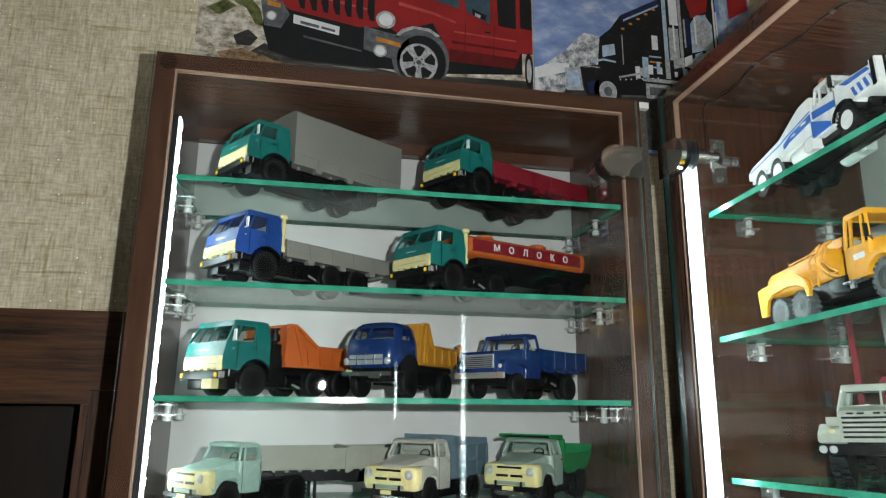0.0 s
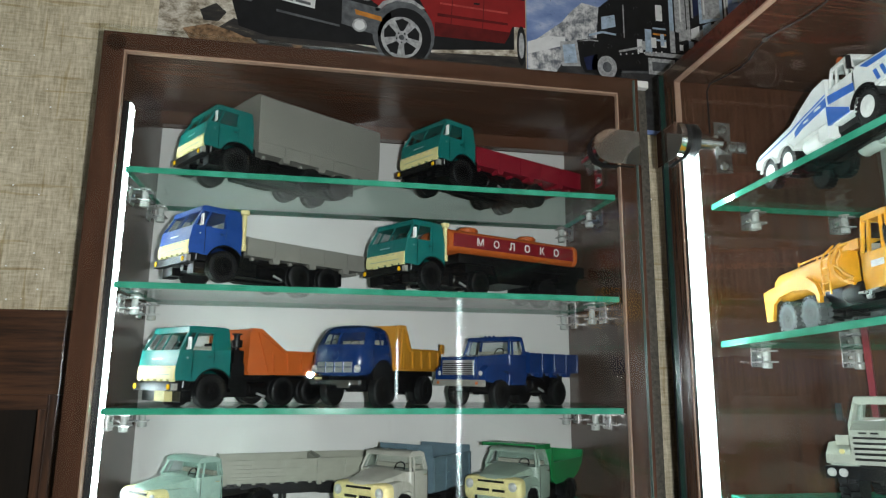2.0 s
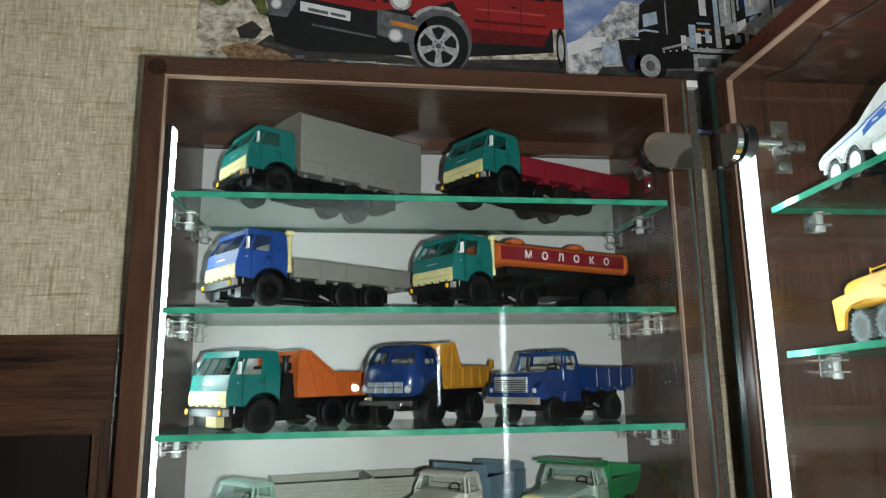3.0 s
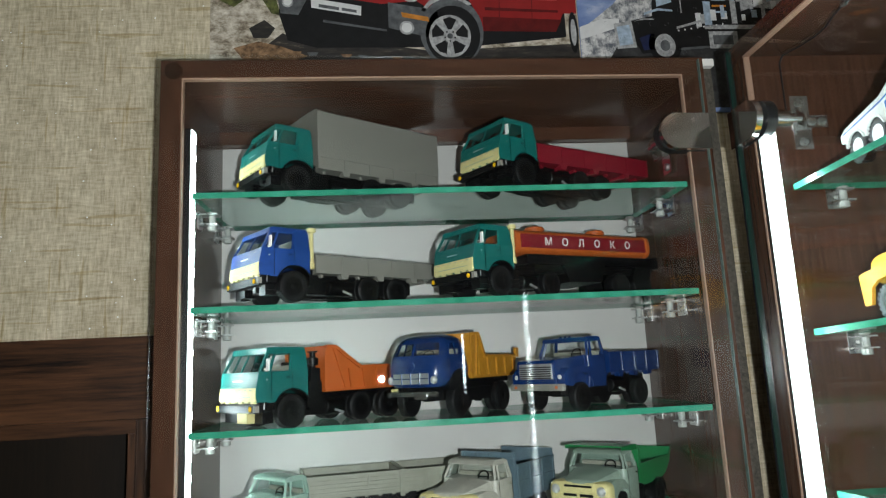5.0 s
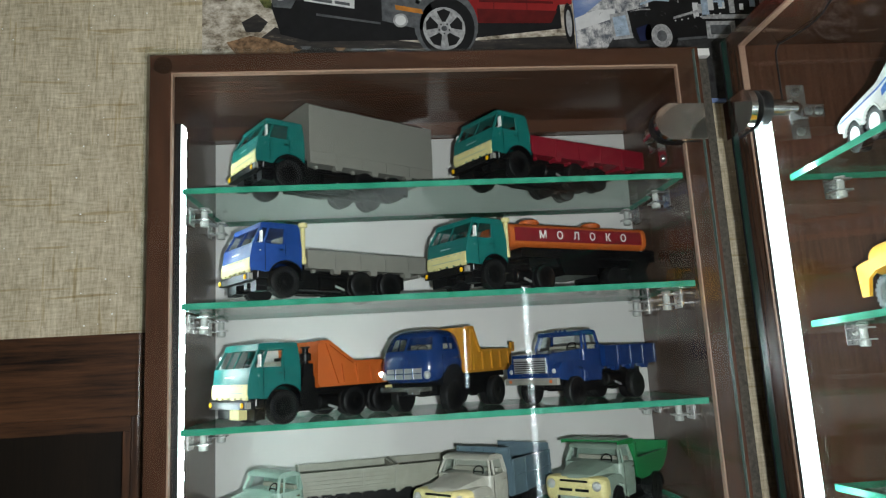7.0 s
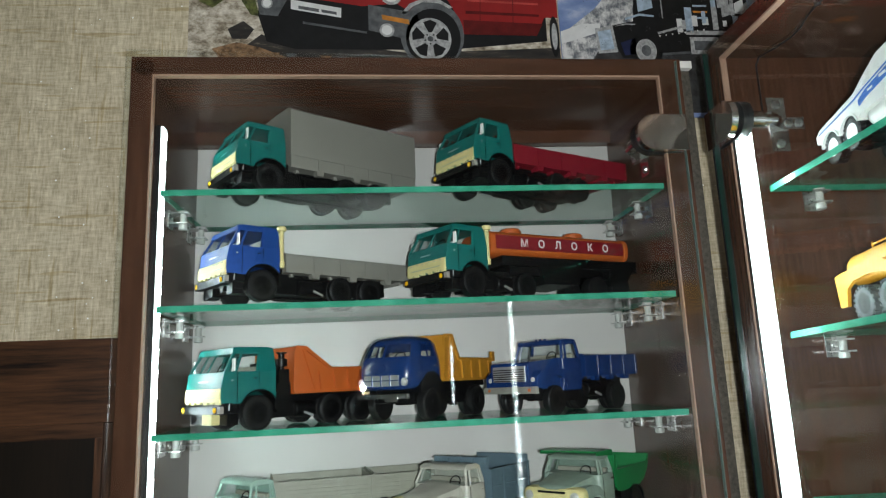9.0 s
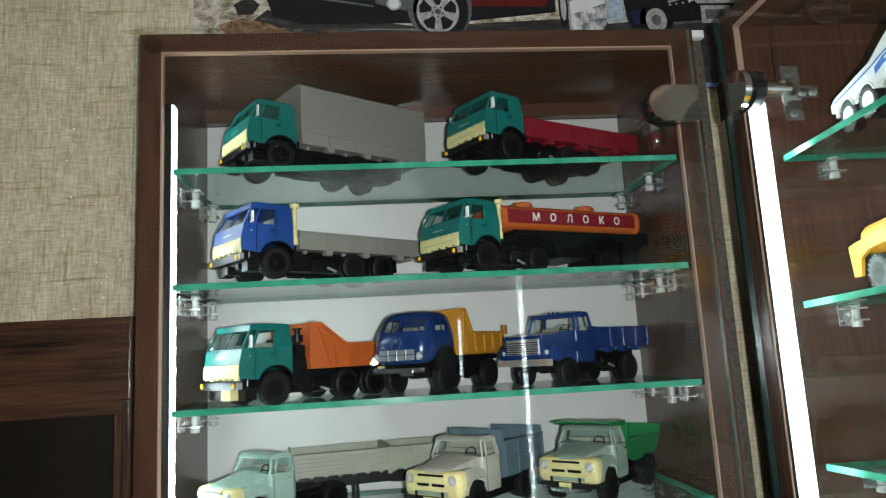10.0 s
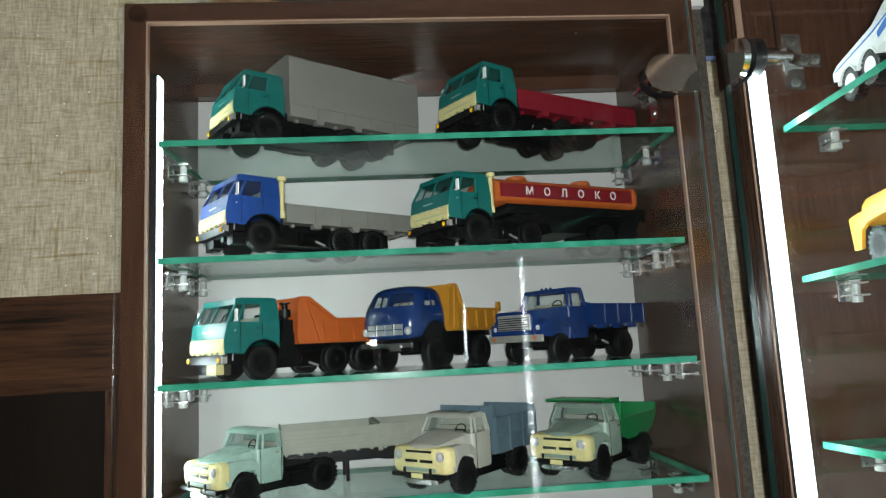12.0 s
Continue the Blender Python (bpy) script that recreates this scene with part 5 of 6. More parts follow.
for s in (1, -1):
    bm = bmesh.new()
    side(bm, [(-46, 34.5), (-46, 41.5), (-82, 37.0), (-94, 33.0), (-94, 28.0), (-82, 31.0)], s * 29.0, s * 28.4)
    side(bm, [(-11, 31), (-11, 37), (-43, 41.5), (-43, 34.5)], s * 29.0, s * 28.3)
    mm("side_stripe", bm, SIGNAL, t, "broad blue stripe")
    bm = bmesh.new()
    side(bm, [(-46, 43.2), (-46, 44.4), (-84, 39.4), (-100, 36.6), (-162, 31.4), (-162, 30.4), (-99, 35.4), (-84, 38.2)], s * 29.0, s * 28.4)
    mm("pin_stripe", bm, SIGNAL, t, "thin blue line")
    bm = boxes((-62, -53, s * 29.0, s * 29.2, 36.4, 38.6), (-79, -72, s * 29.0, s * 29.2, 33.6, 35.4))
    mm("lettering_bar", bm, WHITE, t, "pale unreadable lettering")
    # striped front wing panel
    bm = bmesh.new()
    side(bm, [(14, 22), (13, 34), (44, 36), (44, 25)], s * 30.0, s * 28.1)
    mm("wing_panel", bm, WHITE, t, "white panel with slanting blue bars", bevel=0.4)
    for k in range(4):
        x = 14 + k * 7.5
        bm = bmesh.new()
        side(bm, [(x + 3.5, 25.0), (x + 7, 25.0), (x + 3.5, 33.5), (x, 33.5)], s * 30.3, s * 29.9)
        mm("slant_bar", bm, SIGNAL, t)
    bm = bmesh.new()
    side(bm, [(6, 40.5), (36, 38.5), (33, 42.0), (-2, 45.4)], s * 28.4, s * 27.9)
    mm("bonnet_flash", bm, SIGNAL, t, "blue bonnet flash")
    bm = bmesh.new()
    arch(bm, 0, s * 18, s * 30, 17, 13, 1.6, 5, 165)
    mm("mudguard", bm, CHASSIS, t)
    bm = bmesh.new()
    for x in (-112, -143):
        arch(bm, x, s * 16, s * 30, 15.4, 13, 1.4, 20, 165)
    mm("rear_mudguard", bm, WHITE, t)
    bm = bmesh.new()
    lathe(bm, [(6.6, -84), (7.2, -83), (7.2, -62), (6.6, -61)], 18, (0, s * 23, 14), "x")
    mm("side_tank", bm, WHITE, t, "white cylindrical side tank")
    mm("side_box", boxes((-60, -48, s * 19, s * 29, 9, 21)), WHITE, t, bevel=0.6)
    bm = bmesh.new()
    side(bm, [(-46, 18), (-20, 18), (-20, 22), (-46, 34)], s * 29.4, s * 27)
    mm("step_panel", bm, SIGNAL, t, "blue step panel", bevel=0.4)
bm = boxes((38, 46, -30, 30, 22, 44))
mm("front_guard", bm, WHITE, t, "white front guard", bevel=0.6)
mm("guard_trim", boxes((46, 46.8, -24, -22, 24, 44), (46, 46.8, -12, -10, 24, 44), (46, 46.8, 10, 12, 24, 44), (46, 46.8, 22, 24, 24, 44), (40, 44, -30.6, -30, 22, 44.4)), CHASSIS, t)
chassis(t, -160, 34, 18, axles=((-112, 13), (-143, 13), (0, 13)))
for x in (0, -112, -143):
    for s in (1, -1):
        wheel(t, x, s * 28, 13.2, 9, RUBBER, WHITE, lugs=24)

# grey-green lorry with a red crane
t = lorry("model_lorry", on_tilt(RS[2]) @ on_shelf(0.4660, 0.5800, R3, 216) @ Matrix.Scale(1.20, 4), "grey-green off-road model lorry with red loading crane", GB)
big_bonnet(t, OLIVE, 32, tread=RUBBER)
for i in range(5):
    mm("grille_slat", boxes((32.4, 33.3, -15, 15, 28.5 + 3 * i, 29.8 + 3 * i)), CHASSIS, t, "dark grille slot")
for y in (-10, -4, 5, 11):
    mm("bonnet_slot", boxes((31.6, 32.6, y - 2, y + 2, 43.4, 44.4)), CHASSIS, t)
for y in (-27.5, -21.5, 21.5, 27.5):
    bm = bmesh.new()
    lathe(bm, [(2.5, 34.8), (2.4, 35.6), (1.0, 36.2)], 16, (0, y, 21.5), "x")
    mm("headlight", bm, LENS, t, "round headlight")
for y in (-23, 23):
    bm = bmesh.new()
    lathe(bm, [(1.6, 26.5), (1.4, 27.8)], 12, (0, y, 33), "x")
    mm("side_lamp", bm, CREAM, t)
    mm("wing_pad", boxes((16, 22, y - 4, y + 4, 36.5, 42)), OLIVE, t, bevel=1.2)
for y in (-12, 12):
    bm = bmesh.new()
    bar(bm, (-13.6, y - 5, 49.5), (-14.4, y + 5, 51.0), 0.7)
    mm("wiper", bm, WHITE, t)
chassis(t, -118, 30, 21, axles=((-78, 15), (-106, 15)))
for x in (-78, -106):
    for s in (1, -1):
        wheel(t, x, s * 30, 15, 11, RUBBER, CHASSIS, lugs=20)
bm = boxes((-62, -54, -6, 6, 24, 70), (-66, -50, -14, 14, 24, 30))
bar(bm, (-58, -20, 30), (-58, -20, 104), 4)
box(bm, -62, -52, -4, 8, 62, 72)
bar(bm, (-58, 2, 72), (-58, 10, 80), 4)
mm("crane", bm, RED, t, "folded red crane", bevel=0.8)
bed(t, -118, -68, 30, 27, 14, OLIVE, 3)


# ---- pictures on the wall above the cabinet ----
def flat(name, pts, depth, colour, parent):
    """A flat printed shape (x, z) on a picture; depth orders the layers."""
    bm = bmesh.new()
    y0 = WY - 0.0022 - depth * 0.00014
    a = [bm.verts.new((x, y0, z)) for x, z in pts]
    bm.faces.new(a)
    return part(name, bm, colour, parent)


def disc(cx, cz, r, n=26, sx=1.0, tilt=0.0):
    out = []
    for i in range(n):
        a = math.tau * i / n
        x, z = r * sx * math.cos(a), r * math.sin(a)
        out.append((cx + x * math.cos(tilt) - z * math.sin(tilt), cz + x * math.sin(tilt) + z * math.cos(tilt)))
    return out


def quad(x0, z0, x1, z1):
    return [(x0, z0), (x1, z0), (x1, z1), (x0, z1)]


def ink(name, c, spread=0.3, grain=70.0):
    return paint("print_" + name, c, 0.38, spread=spread, grain=grain, bumpy=0.0, shine=0.22)


def rock_ink():
    m, n, l, b = mat("print_rocky_ground")
    a = noise_node(n, l, 55, (1, 1, 1.6), 9, 0.7, True)
    r = ramp(n, l, a.outputs["Fac"], [(0.32, (0.03, 0.024, 0.018)), (0.42, (0.22, 0.175, 0.12)), (0.52, (0.50, 0.44, 0.35)), (0.66, (0.80, 0.75, 0.66))])
    l.new(r.outputs[0], b.inputs["Base Color"])
    b.inputs["Roughness"].default_value = 0.35
    return m


def sky_ink():
    m, n, l, b = mat("print_cloudy_sky")
    a = noise_node(n, l, 16, (1, 1, 2.0), 7, 0.6, True)
    r = ramp(n, l, a.outputs["Fac"], [(0.38, (0.13, 0.20, 0.42)), (0.52, (0.22, 0.30, 0.52)), (0.68, (0.52, 0.55, 0.66))])
    l.new(r.outputs[0], b.inputs["Base Color"])
    b.inputs["Roughness"].default_value = 0.35
    return m


def dark_ground_ink():
    m, n, l, b = mat("print_shaded_ground")
    a = noise_node(n, l, 90, (0.5, 1, 2.2), 8, 0.7, True)
    r = ramp(n, l, a.outputs["Fac"], [(0.4, (0.006, 0.005, 0.005)), (0.6, (0.03, 0.024, 0.02)), (0.74, (0.20, 0.16, 0.12))])
    l.new(r.outputs[0], b.inputs["Base Color"])
    b.inputs["Roughness"].default_value = 0.35
    return m


def peak_ink():
    m, n, l, b = mat("print_snowy_peak")
    a = noise_node(n, l, 95, (1, 1, 0.8), 8, 0.75, True)
    r = ramp(n, l, a.outputs["Fac"], [(0.40, (0.10, 0.11, 0.13)), (0.5, (0.42, 0.42, 0.42)), (0.58, (0.68, 0.67, 0.66))])
    l.new(r.outputs[0], b.inputs["Base Color"])
    b.inputs["Roughness"].default_value = 0.35
    return m


PR, PD, PK = rock_ink(), dark_ground_ink(), peak_ink()
INK_RED, INK_DRED, INK_BLACK = ink("red", (0.27, 0.014, 0.014), 0.18, 25), ink("dark_red", (0.10, 0.006, 0.006)), ink("black", (0.008, 0.008, 0.009))
INK_GREY, INK_WHITE, INK_GRASS = ink("grey", (0.095, 0.10, 0.105), 0.4, 120), ink("white", (0.68, 0.68, 0.67), 0.1), ink("grass", (0.09, 0.10, 0.03), 0.9, 130)
INK_SILVER, INK_AMBER, INK_NIGHT = ink("silver", (0.36, 0.36, 0.36), 0.45, 200), ink("amber", (0.52, 0.20, 0.03)), ink("night_blue", (0.012, 0.018, 0.06))
INK_GLASS, INK_STEEL, INK_ASPHALT = ink("glass", (0.04, 0.07, 0.09)), ink("pale_blue", (0.36, 0.45, 0.55), 0.3, 150), ink("asphalt", (0.035, 0.035, 0.036), 0.6, 120)

# red off-road car on rocks
p = empty("poster", pose(0, 0, 0), "glossy poster of a red off-road car on rocks", "poster", "posters over the cabinet")
part("sheet", boxes((-0.138, 0.2850, WY - 0.0018, WY - 0.0004, 2.345, 2.62)), PR, p, "printed rocky ground")
flat("print", [(-0.108, 2.515), (-0.096, 2.497), (-0.082, 2.490), (-0.070, 2.470), (-0.060, 2.468), (-0.066, 2.492), (-0.084, 2.512), (-0.095, 2.535), (-0.12, 2.56), (-0.13, 2.535)], 1, INK_GRASS, p)
flat("print", [(-0.075, 2.432), (-0.058, 2.446), (-0.040, 2.438), (-0.02, 2.444), (0.05, 2.432), (0.11, 2.424), (0.2845, 2.432), (0.2845, 2.35), (-0.02, 2.35), (-0.05, 2.415)], 1, PD, p)
SLAB = ink("brown_slab", (0.22, 0.13, 0.07), 0.7, 160)
flat("print", [(-0.112, 2.428), (-0.085, 2.436), (-0.060, 2.430), (-0.030, 2.418), (-0.055, 2.408), (-0.10, 2.412)], 2, SLAB, p)
flat("print", [(-0.095, 2.452), (-0.078, 2.462), (-0.066, 2.452), (-0.074, 2.440), (-0.090, 2.440)], 2, PD, p)
flat("print", [(-0.128, 2.486), (-0.112, 2.478), (-0.094, 2.492), (-0.108, 2.500)], 2, INK_GRASS, p)
flat("print", [(-0.060, 2.50), (-0.062, 2.47), (-0.052, 2.437), (-0.02, 2.428), (0.10, 2.428), (0.17, 2.43), (0.27, 2.44), (0.27, 2.50), (0.0, 2.52)], 2, INK_BLACK, p)
flat("print", [(-0.055, 2.51), (-0.030, 2.495), (0.055, 2.482), (0.095, 2.486), (0.118, 2.470), (0.125, 2.49), (0.150, 2.50), (0.163, 2.475), (0.172, 2.448), (0.258, 2.447), (0.268, 2.47), (0.2845, 2.47), (0.2845, 2.61), (-0.02, 2.61)], 3, INK_RED, p)
flat("print", [(0.172, 2.448), (0.258, 2.447), (0.266, 2.462), (0.172, 2.466)], 4, INK_DRED, p)
flat("print", [(0.175, 2.474), (0.262, 2.471), (0.262, 2.474), (0.175, 2.478)], 5, INK_DRED, p)
for k in range(7):
    x = -0.022 + 0.0145 * k
    flat("print", [(x, 2.512 - 0.0012 * k), (x + 0.004, 2.499 - 0.001 * k), (x + 0.0095, 2.498 - 0.001 * k), (x + 0.009, 2.54), (x + 0.001, 2.54)], 5, INK_BLACK, p)
flat("print", [(-0.066, 2.505), (-0.060, 2.470), (-0.040, 2.468), (-0.030, 2.488), (-0.040, 2.505)], 5, INK_GREY, p)
flat("print", [(-0.030, 2.492), (0.060, 2.478), (0.062, 2.466), (-0.026, 2.474)], 4, INK_BLACK, p)
flat("print", [(0.062, 2.484), (0.118, 2.474), (0.122, 2.458), (0.108, 2.440), (0.062, 2.452)], 5, INK_GREY, p)
flat("print", [(-0.0255, 2.4890), (0.0315, 2.4790), (0.0310, 2.4670), (-0.0255, 2.4770)], 6, INK_WHITE, p)
flat("print", [(-0.017, 2.4815), (0.006, 2.4775), (0.006, 2.4735), (-0.017, 2.4775)], 7, INK_GREY, p)
flat("print", [(0.009, 2.4770), (0.026, 2.4740), (0.026, 2.4705), (0.009, 2.4735)], 7, INK_GREY, p)
for x, z, r in ((0.089, 2.4965, 0.0125), (-0.052, 2.484, 0.0065), (0.083, 2.4520, 0.0085)):
    flat("print", disc(x, z, r), 6, INK_SILVER, p)
    flat("print", disc(x, z, r * 0.72), 7, INK_WHITE, p)
flat("print", [(0.077, 2.4715), (0.108, 2.4655), (0.109, 2.4595), (0.078, 2.4655)], 6, INK_AMBER, p)
flat("print", [(-0.058, 2.505), (-0.042, 2.502), (-0.042, 2.496), (-0.058, 2.498)], 6, INK_AMBER, p)
flat("print", disc(0.135, 2.447, 0.043, sx=0.86), 4, INK_GREY, p)
flat("print", disc(0.136, 2.443, 0.037, sx=0.86), 5, INK_BLACK, p)
flat("print", disc(0.1325, 2.4415, 0.0265, sx=0.92), 6, INK_SILVER, p)
for k in range(5):
    a = math.tau * k / 5 + 0.3
    gap = [(0.0085, -0.26), (0.0225, -0.40), (0.0240, 0.0), (0.0225, 0.40), (0.0085, 0.26)]
    flat("print", [(0.1325 + r * 0.92 * math.cos(a + d), 2.4415 + r * math.sin(a + d)) for r, d in gap], 7, INK_BLACK, p)
    b = a + math.tau / 10
    flat("print", disc(0.1325 + 0.0062 * math.cos(b), 2.4415 + 0.0062 * math.sin(b), 0.0011, 8), 8, INK_BLACK, p)
flat("print", disc(0.1325, 2.4415, 0.0034, 12), 8, INK_GREY, p)
flat("print", disc(0.279, 2.446, 0.026, sx=0.22), 5, INK_BLACK, p)
flat("print", disc(0.279, 2.446, 0.017, sx=0.2), 6, INK_SILVER, p)
flat("print", [(0.184, 2.61), (0.194, 2.522), (0.226, 2.508), (0.228, 2.61)], 5, INK_GLASS, p)
flat("print", [(0.233, 2.61), (0.238, 2.507), (0.262, 2.505), (0.262, 2.61)], 5, INK_BLACK, p)
flat("print", [(0.267, 2.61), (0.268, 2.507), (0.284, 2.506), (0.284, 2.61)], 5, INK_BLACK, p)
flat("print", [(0.202, 2.528), (0.222, 2.520), (0.220, 2.512), (0.203, 2.519)], 6, INK_BLACK, p)
flat("print", [(0.206, 2.522), (0.214, 2.519), (0.213, 2.515), (0.206, 2.517)], 7, INK_SILVER, p)
INK_GLOSS = ink("light_red", (0.44, 0.06, 0.05), 0.3, 60)
flat("print", [(0.105, 2.520), (0.150, 2.512), (0.180, 2.503), (0.181, 2.506), (0.150, 2.516), (0.105, 2.525)], 4, INK_GLOSS, p)
flat("print", [(0.178, 2.490), (0.262, 2.486), (0.262, 2.4885), (0.178, 2.4925)], 4, INK_GLOSS, p)
flat("print", [(-0.020, 2.520), (0.070, 2.506), (0.070, 2.509), (-0.020, 2.524)], 4, INK_GLOSS, p)
for x in (0.1905, 0.2295):
    flat("print", [(x, 2.452), (x + 0.0009, 2.452), (x + 0.0035, 2.505), (x + 0.0026, 2.505)], 6, INK_DRED, p)
flat("print", quad(0.2195, 2.494, 0.2270, 2.4965), 6, INK_BLACK, p)
flat("print", [(0.100, 2.474), (0.110, 2.486), (0.124, 2.492), (0.146, 2.491), (0.160, 2.482), (0.156, 2.480), (0.144, 2.487), (0.125, 2.488), (0.113, 2.482), (0.104, 2.472)], 5, INK_SILVER, p)
flat("print", [(-0.012, 2.462), (0.060, 2.450), (0.060, 2.4475), (-0.012, 2.459)], 5, INK_GREY, p)
for k in range(9):
    x = -0.05 + 0.019 * k
    flat("print", [(x, 2.424 - 0.0012 * k), (x + 0.013, 2.4235 - 0.0012 * k), (x + 0.010, 2.4195 - 0.001 * k), (x + 0.003, 2.4190 - 0.001 * k)], 3, (SLAB, INK_GREY, PD)[k % 3], p)
flat("print", [(0.10, 2.545), (0.185, 2.525), (0.178, 2.61), (0.10, 2.61)], 4, INK_GLASS, p)

# black long-nosed lorry before mountains
q = empty("poster", pose(0, 0, 0), "puzzle picture of a black long-nosed lorry before mountains", "poster", "posters over the cabinet")
part("sheet", boxes((0.2862, 0.6150, WY - 0.0030, WY - 0.0006, 2.345, 2.64)), sky_ink(), q, "printed cloudy sky")


def flat2(pts, depth, colour):
    return flat("print", pts, depth + 9, colour, q)


flat2([(0.2865, 2.448), (0.305, 2.462), (0.330, 2.482), (0.345, 2.500), (0.358, 2.512), (0.380, 2.508), (0.40, 2.515), (0.40, 2.40), (0.2865, 2.40)], 1, PK)
flat2([(0.2865, 2.405), (0.32, 2.412), (0.345, 2.45), (0.61, 2.48), (0.61, 2.35), (0.2865, 2.35)], 2, INK_ASPHALT)
flat2([(0.2865, 2.452), (0.312, 2.462), (0.335, 2.463), (0.335, 2.452), (0.2865, 2.436)], 3, INK_WHITE)
flat2([(0.340, 2.458), (0.376, 2.466), (0.380, 2.508), (0.396, 2.522), (0.412, 2.545), (0.470, 2.578), (0.560, 2.600), (0.560, 2.45), (0.44, 2.425), (0.36, 2.418)], 4, INK_BLACK)
flat2([(0.412, 2.545), (0.470, 2.578), (0.475, 2.568), (0.415, 2.533)], 5, INK_NIGHT)
flat2([(0.328, 2.456), (0.350, 2.460), (0.354, 2.426), (0.330, 2.424)], 6, INK_SILVER)
flat2([(0.331, 2.452), (0.347, 2.455), (0.350, 2.430), (0.333, 2.428)], 7, INK_STEEL)
flat2([(0.358, 2.438), (0.376, 2.444), (0.380, 2.424), (0.362, 2.422)], 6, INK_NIGHT)
flat2(disc(0.3885, 2.429, 0.0235, sx=0.85), 6, INK_BLACK)
flat2(disc(0.3885, 2.428, 0.0150, sx=0.85), 7, INK_SILVER)
flat2(disc(0.3885, 2.428, 0.0070, sx=0.85), 8, INK_GREY)
flat2([(0.383, 2.495), (0.401, 2.500), (0.402, 2.484), (0.383, 2.478)], 6, INK_STEEL)
for x0, x1, z0, z1, c in ((0.4755, 0.4815, 2.462, 2.63, INK_STEEL), (0.500, 0.5045, 2.475, 2.63, INK_SILVER), (0.441, 0.450, 2.452, 2.485, INK_STEEL), (0.430, 0.437, 2.452, 2.470, INK_WHITE), (0.457, 0.466, 2.498, 2.520, INK_WHITE), (0.4835, 0.4985, 2.485, 2.535, INK_SILVER), (0.452, 0.470, 2.470, 2.4725, INK_STEEL), (0.452, 0.470, 2.478, 2.4805, INK_AMBER), (0.452, 0.470, 2.486, 2.4885, INK_STEEL), (0.440, 0.545, 2.449, 2.4545, INK_SILVER), (0.4440, 0.480, 2.424, 2.446, INK_SILVER), (0.462, 0.470, 2.462, 2.470, INK_WHITE)):
    flat2(quad(x0, z0, x1, z1), 7, c)
flat2(quad(0.449, 2.429, 0.474, 2.441), 8, INK_GREY)
flat2([(0.508, 2.60), (0.520, 2.555), (0.545, 2.568), (0.552, 2.61)], 7, INK_RED)
flat2([(0.508, 2.556), (0.517, 2.552), (0.520, 2.515), (0.508, 2.508)], 7, INK_NIGHT)
flat2([(0.518, 2.500), (0.518, 2.545), (0.528, 2.560), (0.542, 2.562), (0.552, 2.548), (0.552, 2.510)], 8, INK_STEEL)
flat2([(0.522, 2.506), (0.522, 2.542), (0.530, 2.553), (0.540, 2.554), (0.548, 2.543), (0.548, 2.512)], 9, INK_SILVER)
flat2([(0.500, 2.478), (0.520, 2.492), (0.560, 2.515), (0.600, 2.535), (0.600, 2.50), (0.53, 2.475)], 8, INK_SILVER)
flat2([(0.565, 2.62), (0.567, 2.535), (0.578, 2.540), (0.578, 2.62)], 9, INK_STEEL)
flat2([(0.580, 2.62), (0.580, 2.56), (0.612, 2.58), (0.612, 2.62)], 9, INK_RED)
for i in range(9):
    x = 0.436 + i * 0.013
    flat2(quad(x, 2.456 + 0.004 * (i % 3), x + 0.005 + 0.002 * (i % 2), 2.468 + 0.006 * (i % 4)), 9, (INK_SILVER, INK_WHITE, INK_STEEL)[i % 3])
for i in range(5):
    flat2(quad(0.412 + i * 0.012, 2.523 + 0.009 * i, 0.417 + i * 0.012, 2.526 + 0.009 * i), 9, INK_AMBER)
flat2(quad(0.486, 2.54, 0.499, 2.62), 8, INK_WHITE)
flat2(quad(0.5545, 2.50, 0.5575, 2.62), 9, INK_WHITE)
flat2(quad(0.412, 2.47, 0.4135, 2.515), 9, INK_SILVER)
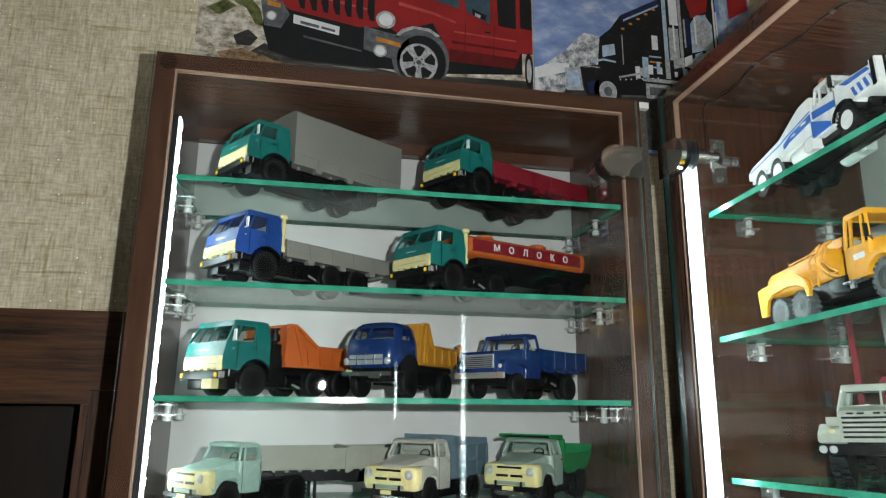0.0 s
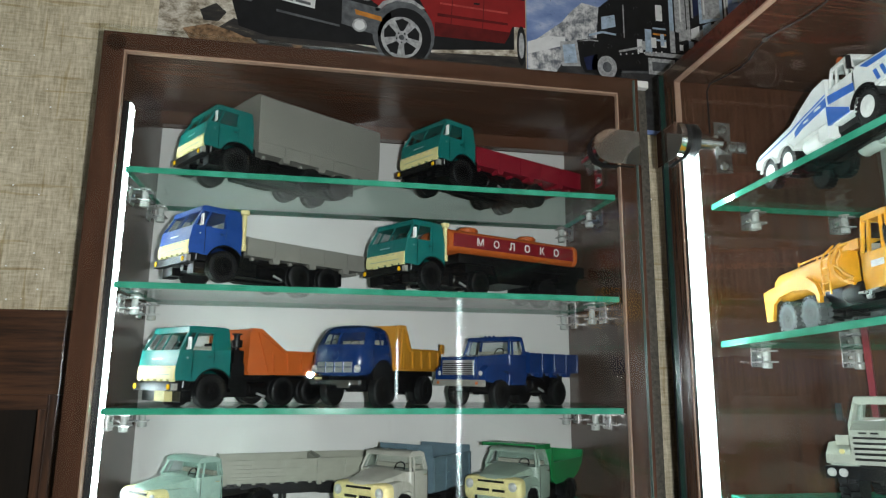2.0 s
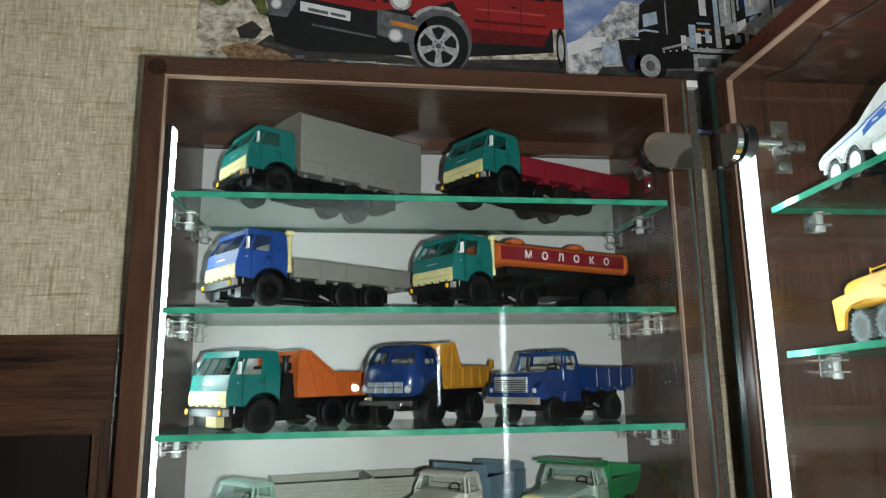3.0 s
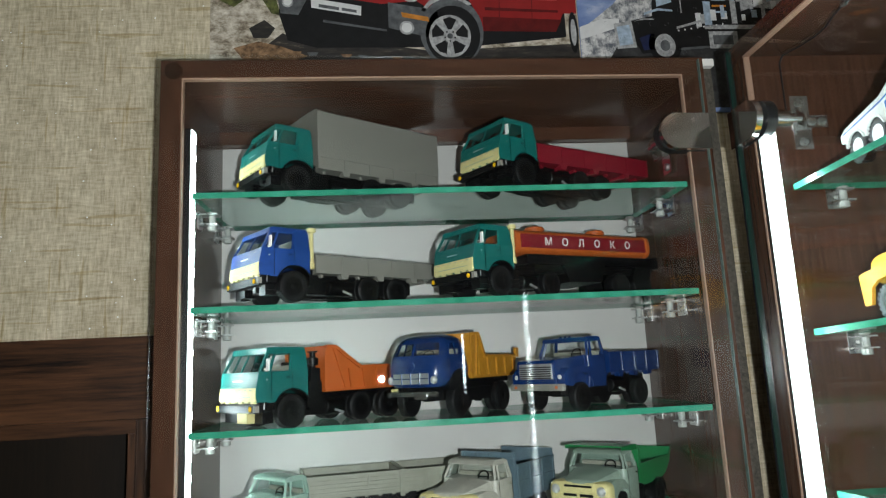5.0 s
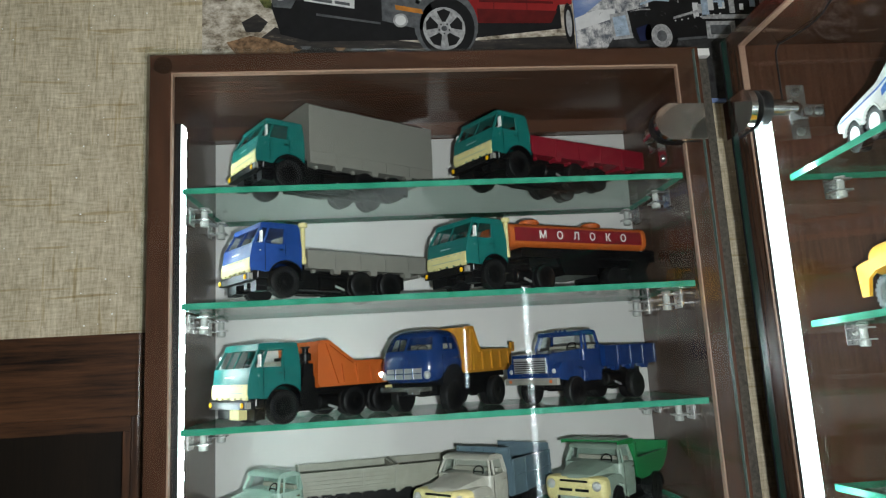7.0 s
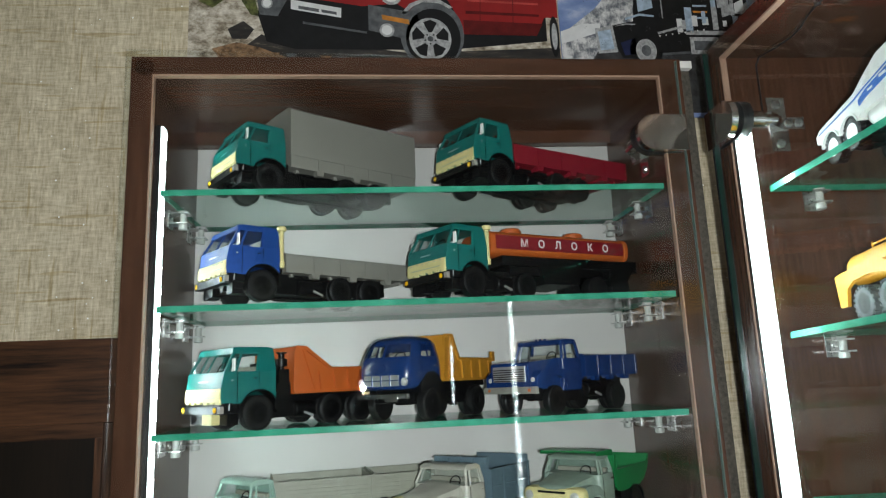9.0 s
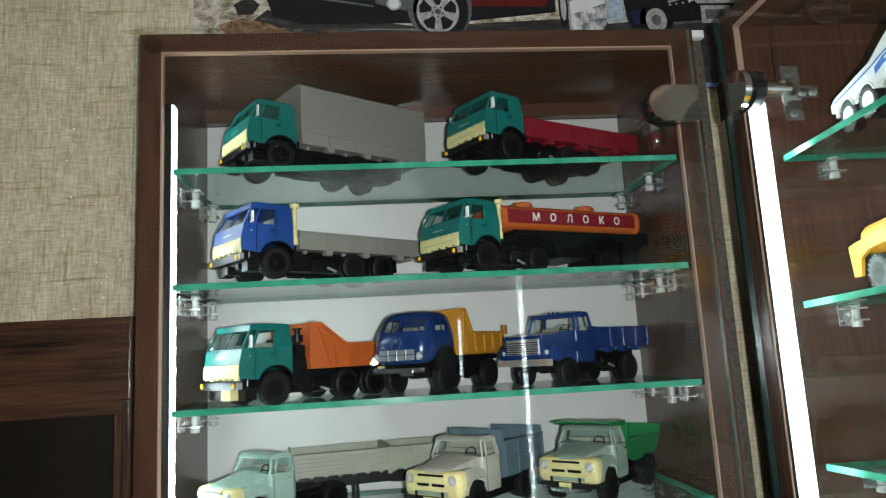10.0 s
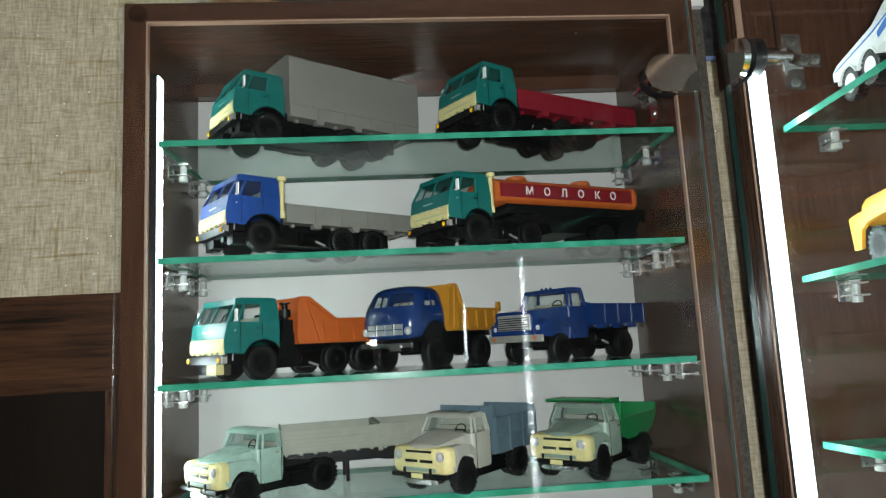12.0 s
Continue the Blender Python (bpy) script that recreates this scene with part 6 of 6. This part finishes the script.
# bright metal along the lorry's flank
for k in range(6):
    x = 0.488 + 0.017 * k
    flat2([(x, 2.472 + 0.006 * k), (x + 0.012, 2.476 + 0.006 * k), (x + 0.012, 2.490 + 0.007 * k), (x, 2.484 + 0.007 * k)], 10, (INK_SILVER, INK_WHITE, INK_STEEL)[k % 3])
    flat2(quad(x + 0.002, 2.500 + 0.007 * k, x + 0.0045, 2.545 + 0.006 * k), 10, (INK_WHITE, INK_SILVER)[k % 2])
flat2([(0.366, 2.470), (0.384, 2.476), (0.402, 2.474), (0.402, 2.4715), (0.384, 2.473), (0.366, 2.467)], 8, INK_STEEL)
flat2([(0.352, 2.459), (0.366, 2.463), (0.378, 2.4625), (0.378, 2.461), (0.366, 2.461)], 8, INK_SILVER)
flat2([(0.405, 2.452), (0.440, 2.462), (0.440, 2.459), (0.405, 2.449)], 8, INK_SILVER)
flat2([(0.416, 2.536), (0.470, 2.566), (0.470, 2.569), (0.416, 2.539)], 8, INK_STEEL)
flat2([(0.405, 2.425), (0.560, 2.436), (0.560, 2.433), (0.405, 2.422)], 6, INK_GREY)
for k in range(8):
    flat2(disc(0.407 + 0.008 * k, 2.447 + 0.0012 * k, 0.0011, 8), 9, INK_WHITE)
# curled joints of the puzzle
bm = bmesh.new()
rnd = random.Random(5)
for i in range(17):
    x = 0.300 + i * 0.0185
    for j in range(12):
        z = 2.40 + j * 0.0185
        if x > 0.606 or rnd.random() < 0.35:
            continue
        for a in range(5):
            u, w = radians(a * 50 + 20 * rnd.random()), radians(a * 50 + 45)
            c = rnd.choice((-1, 1))
            d = [(x + c * 0.0028 * math.cos(k), z + 0.0028 * math.sin(k)) for k in (u, w)]
            yy = WY - 0.0022 - 20 * 0.00014
            v = [bm.verts.new((px, yy, pz)) for px, pz in (d[0], d[1], (d[1][0] + 0.0003, d[1][1] + 0.0003), (d[0][0] + 0.0003, d[0][1] + 0.0003))]
            bm.faces.new(v)
tagged(part("puzzle_joints", bm, INK_GREY, q), kind="stuff")
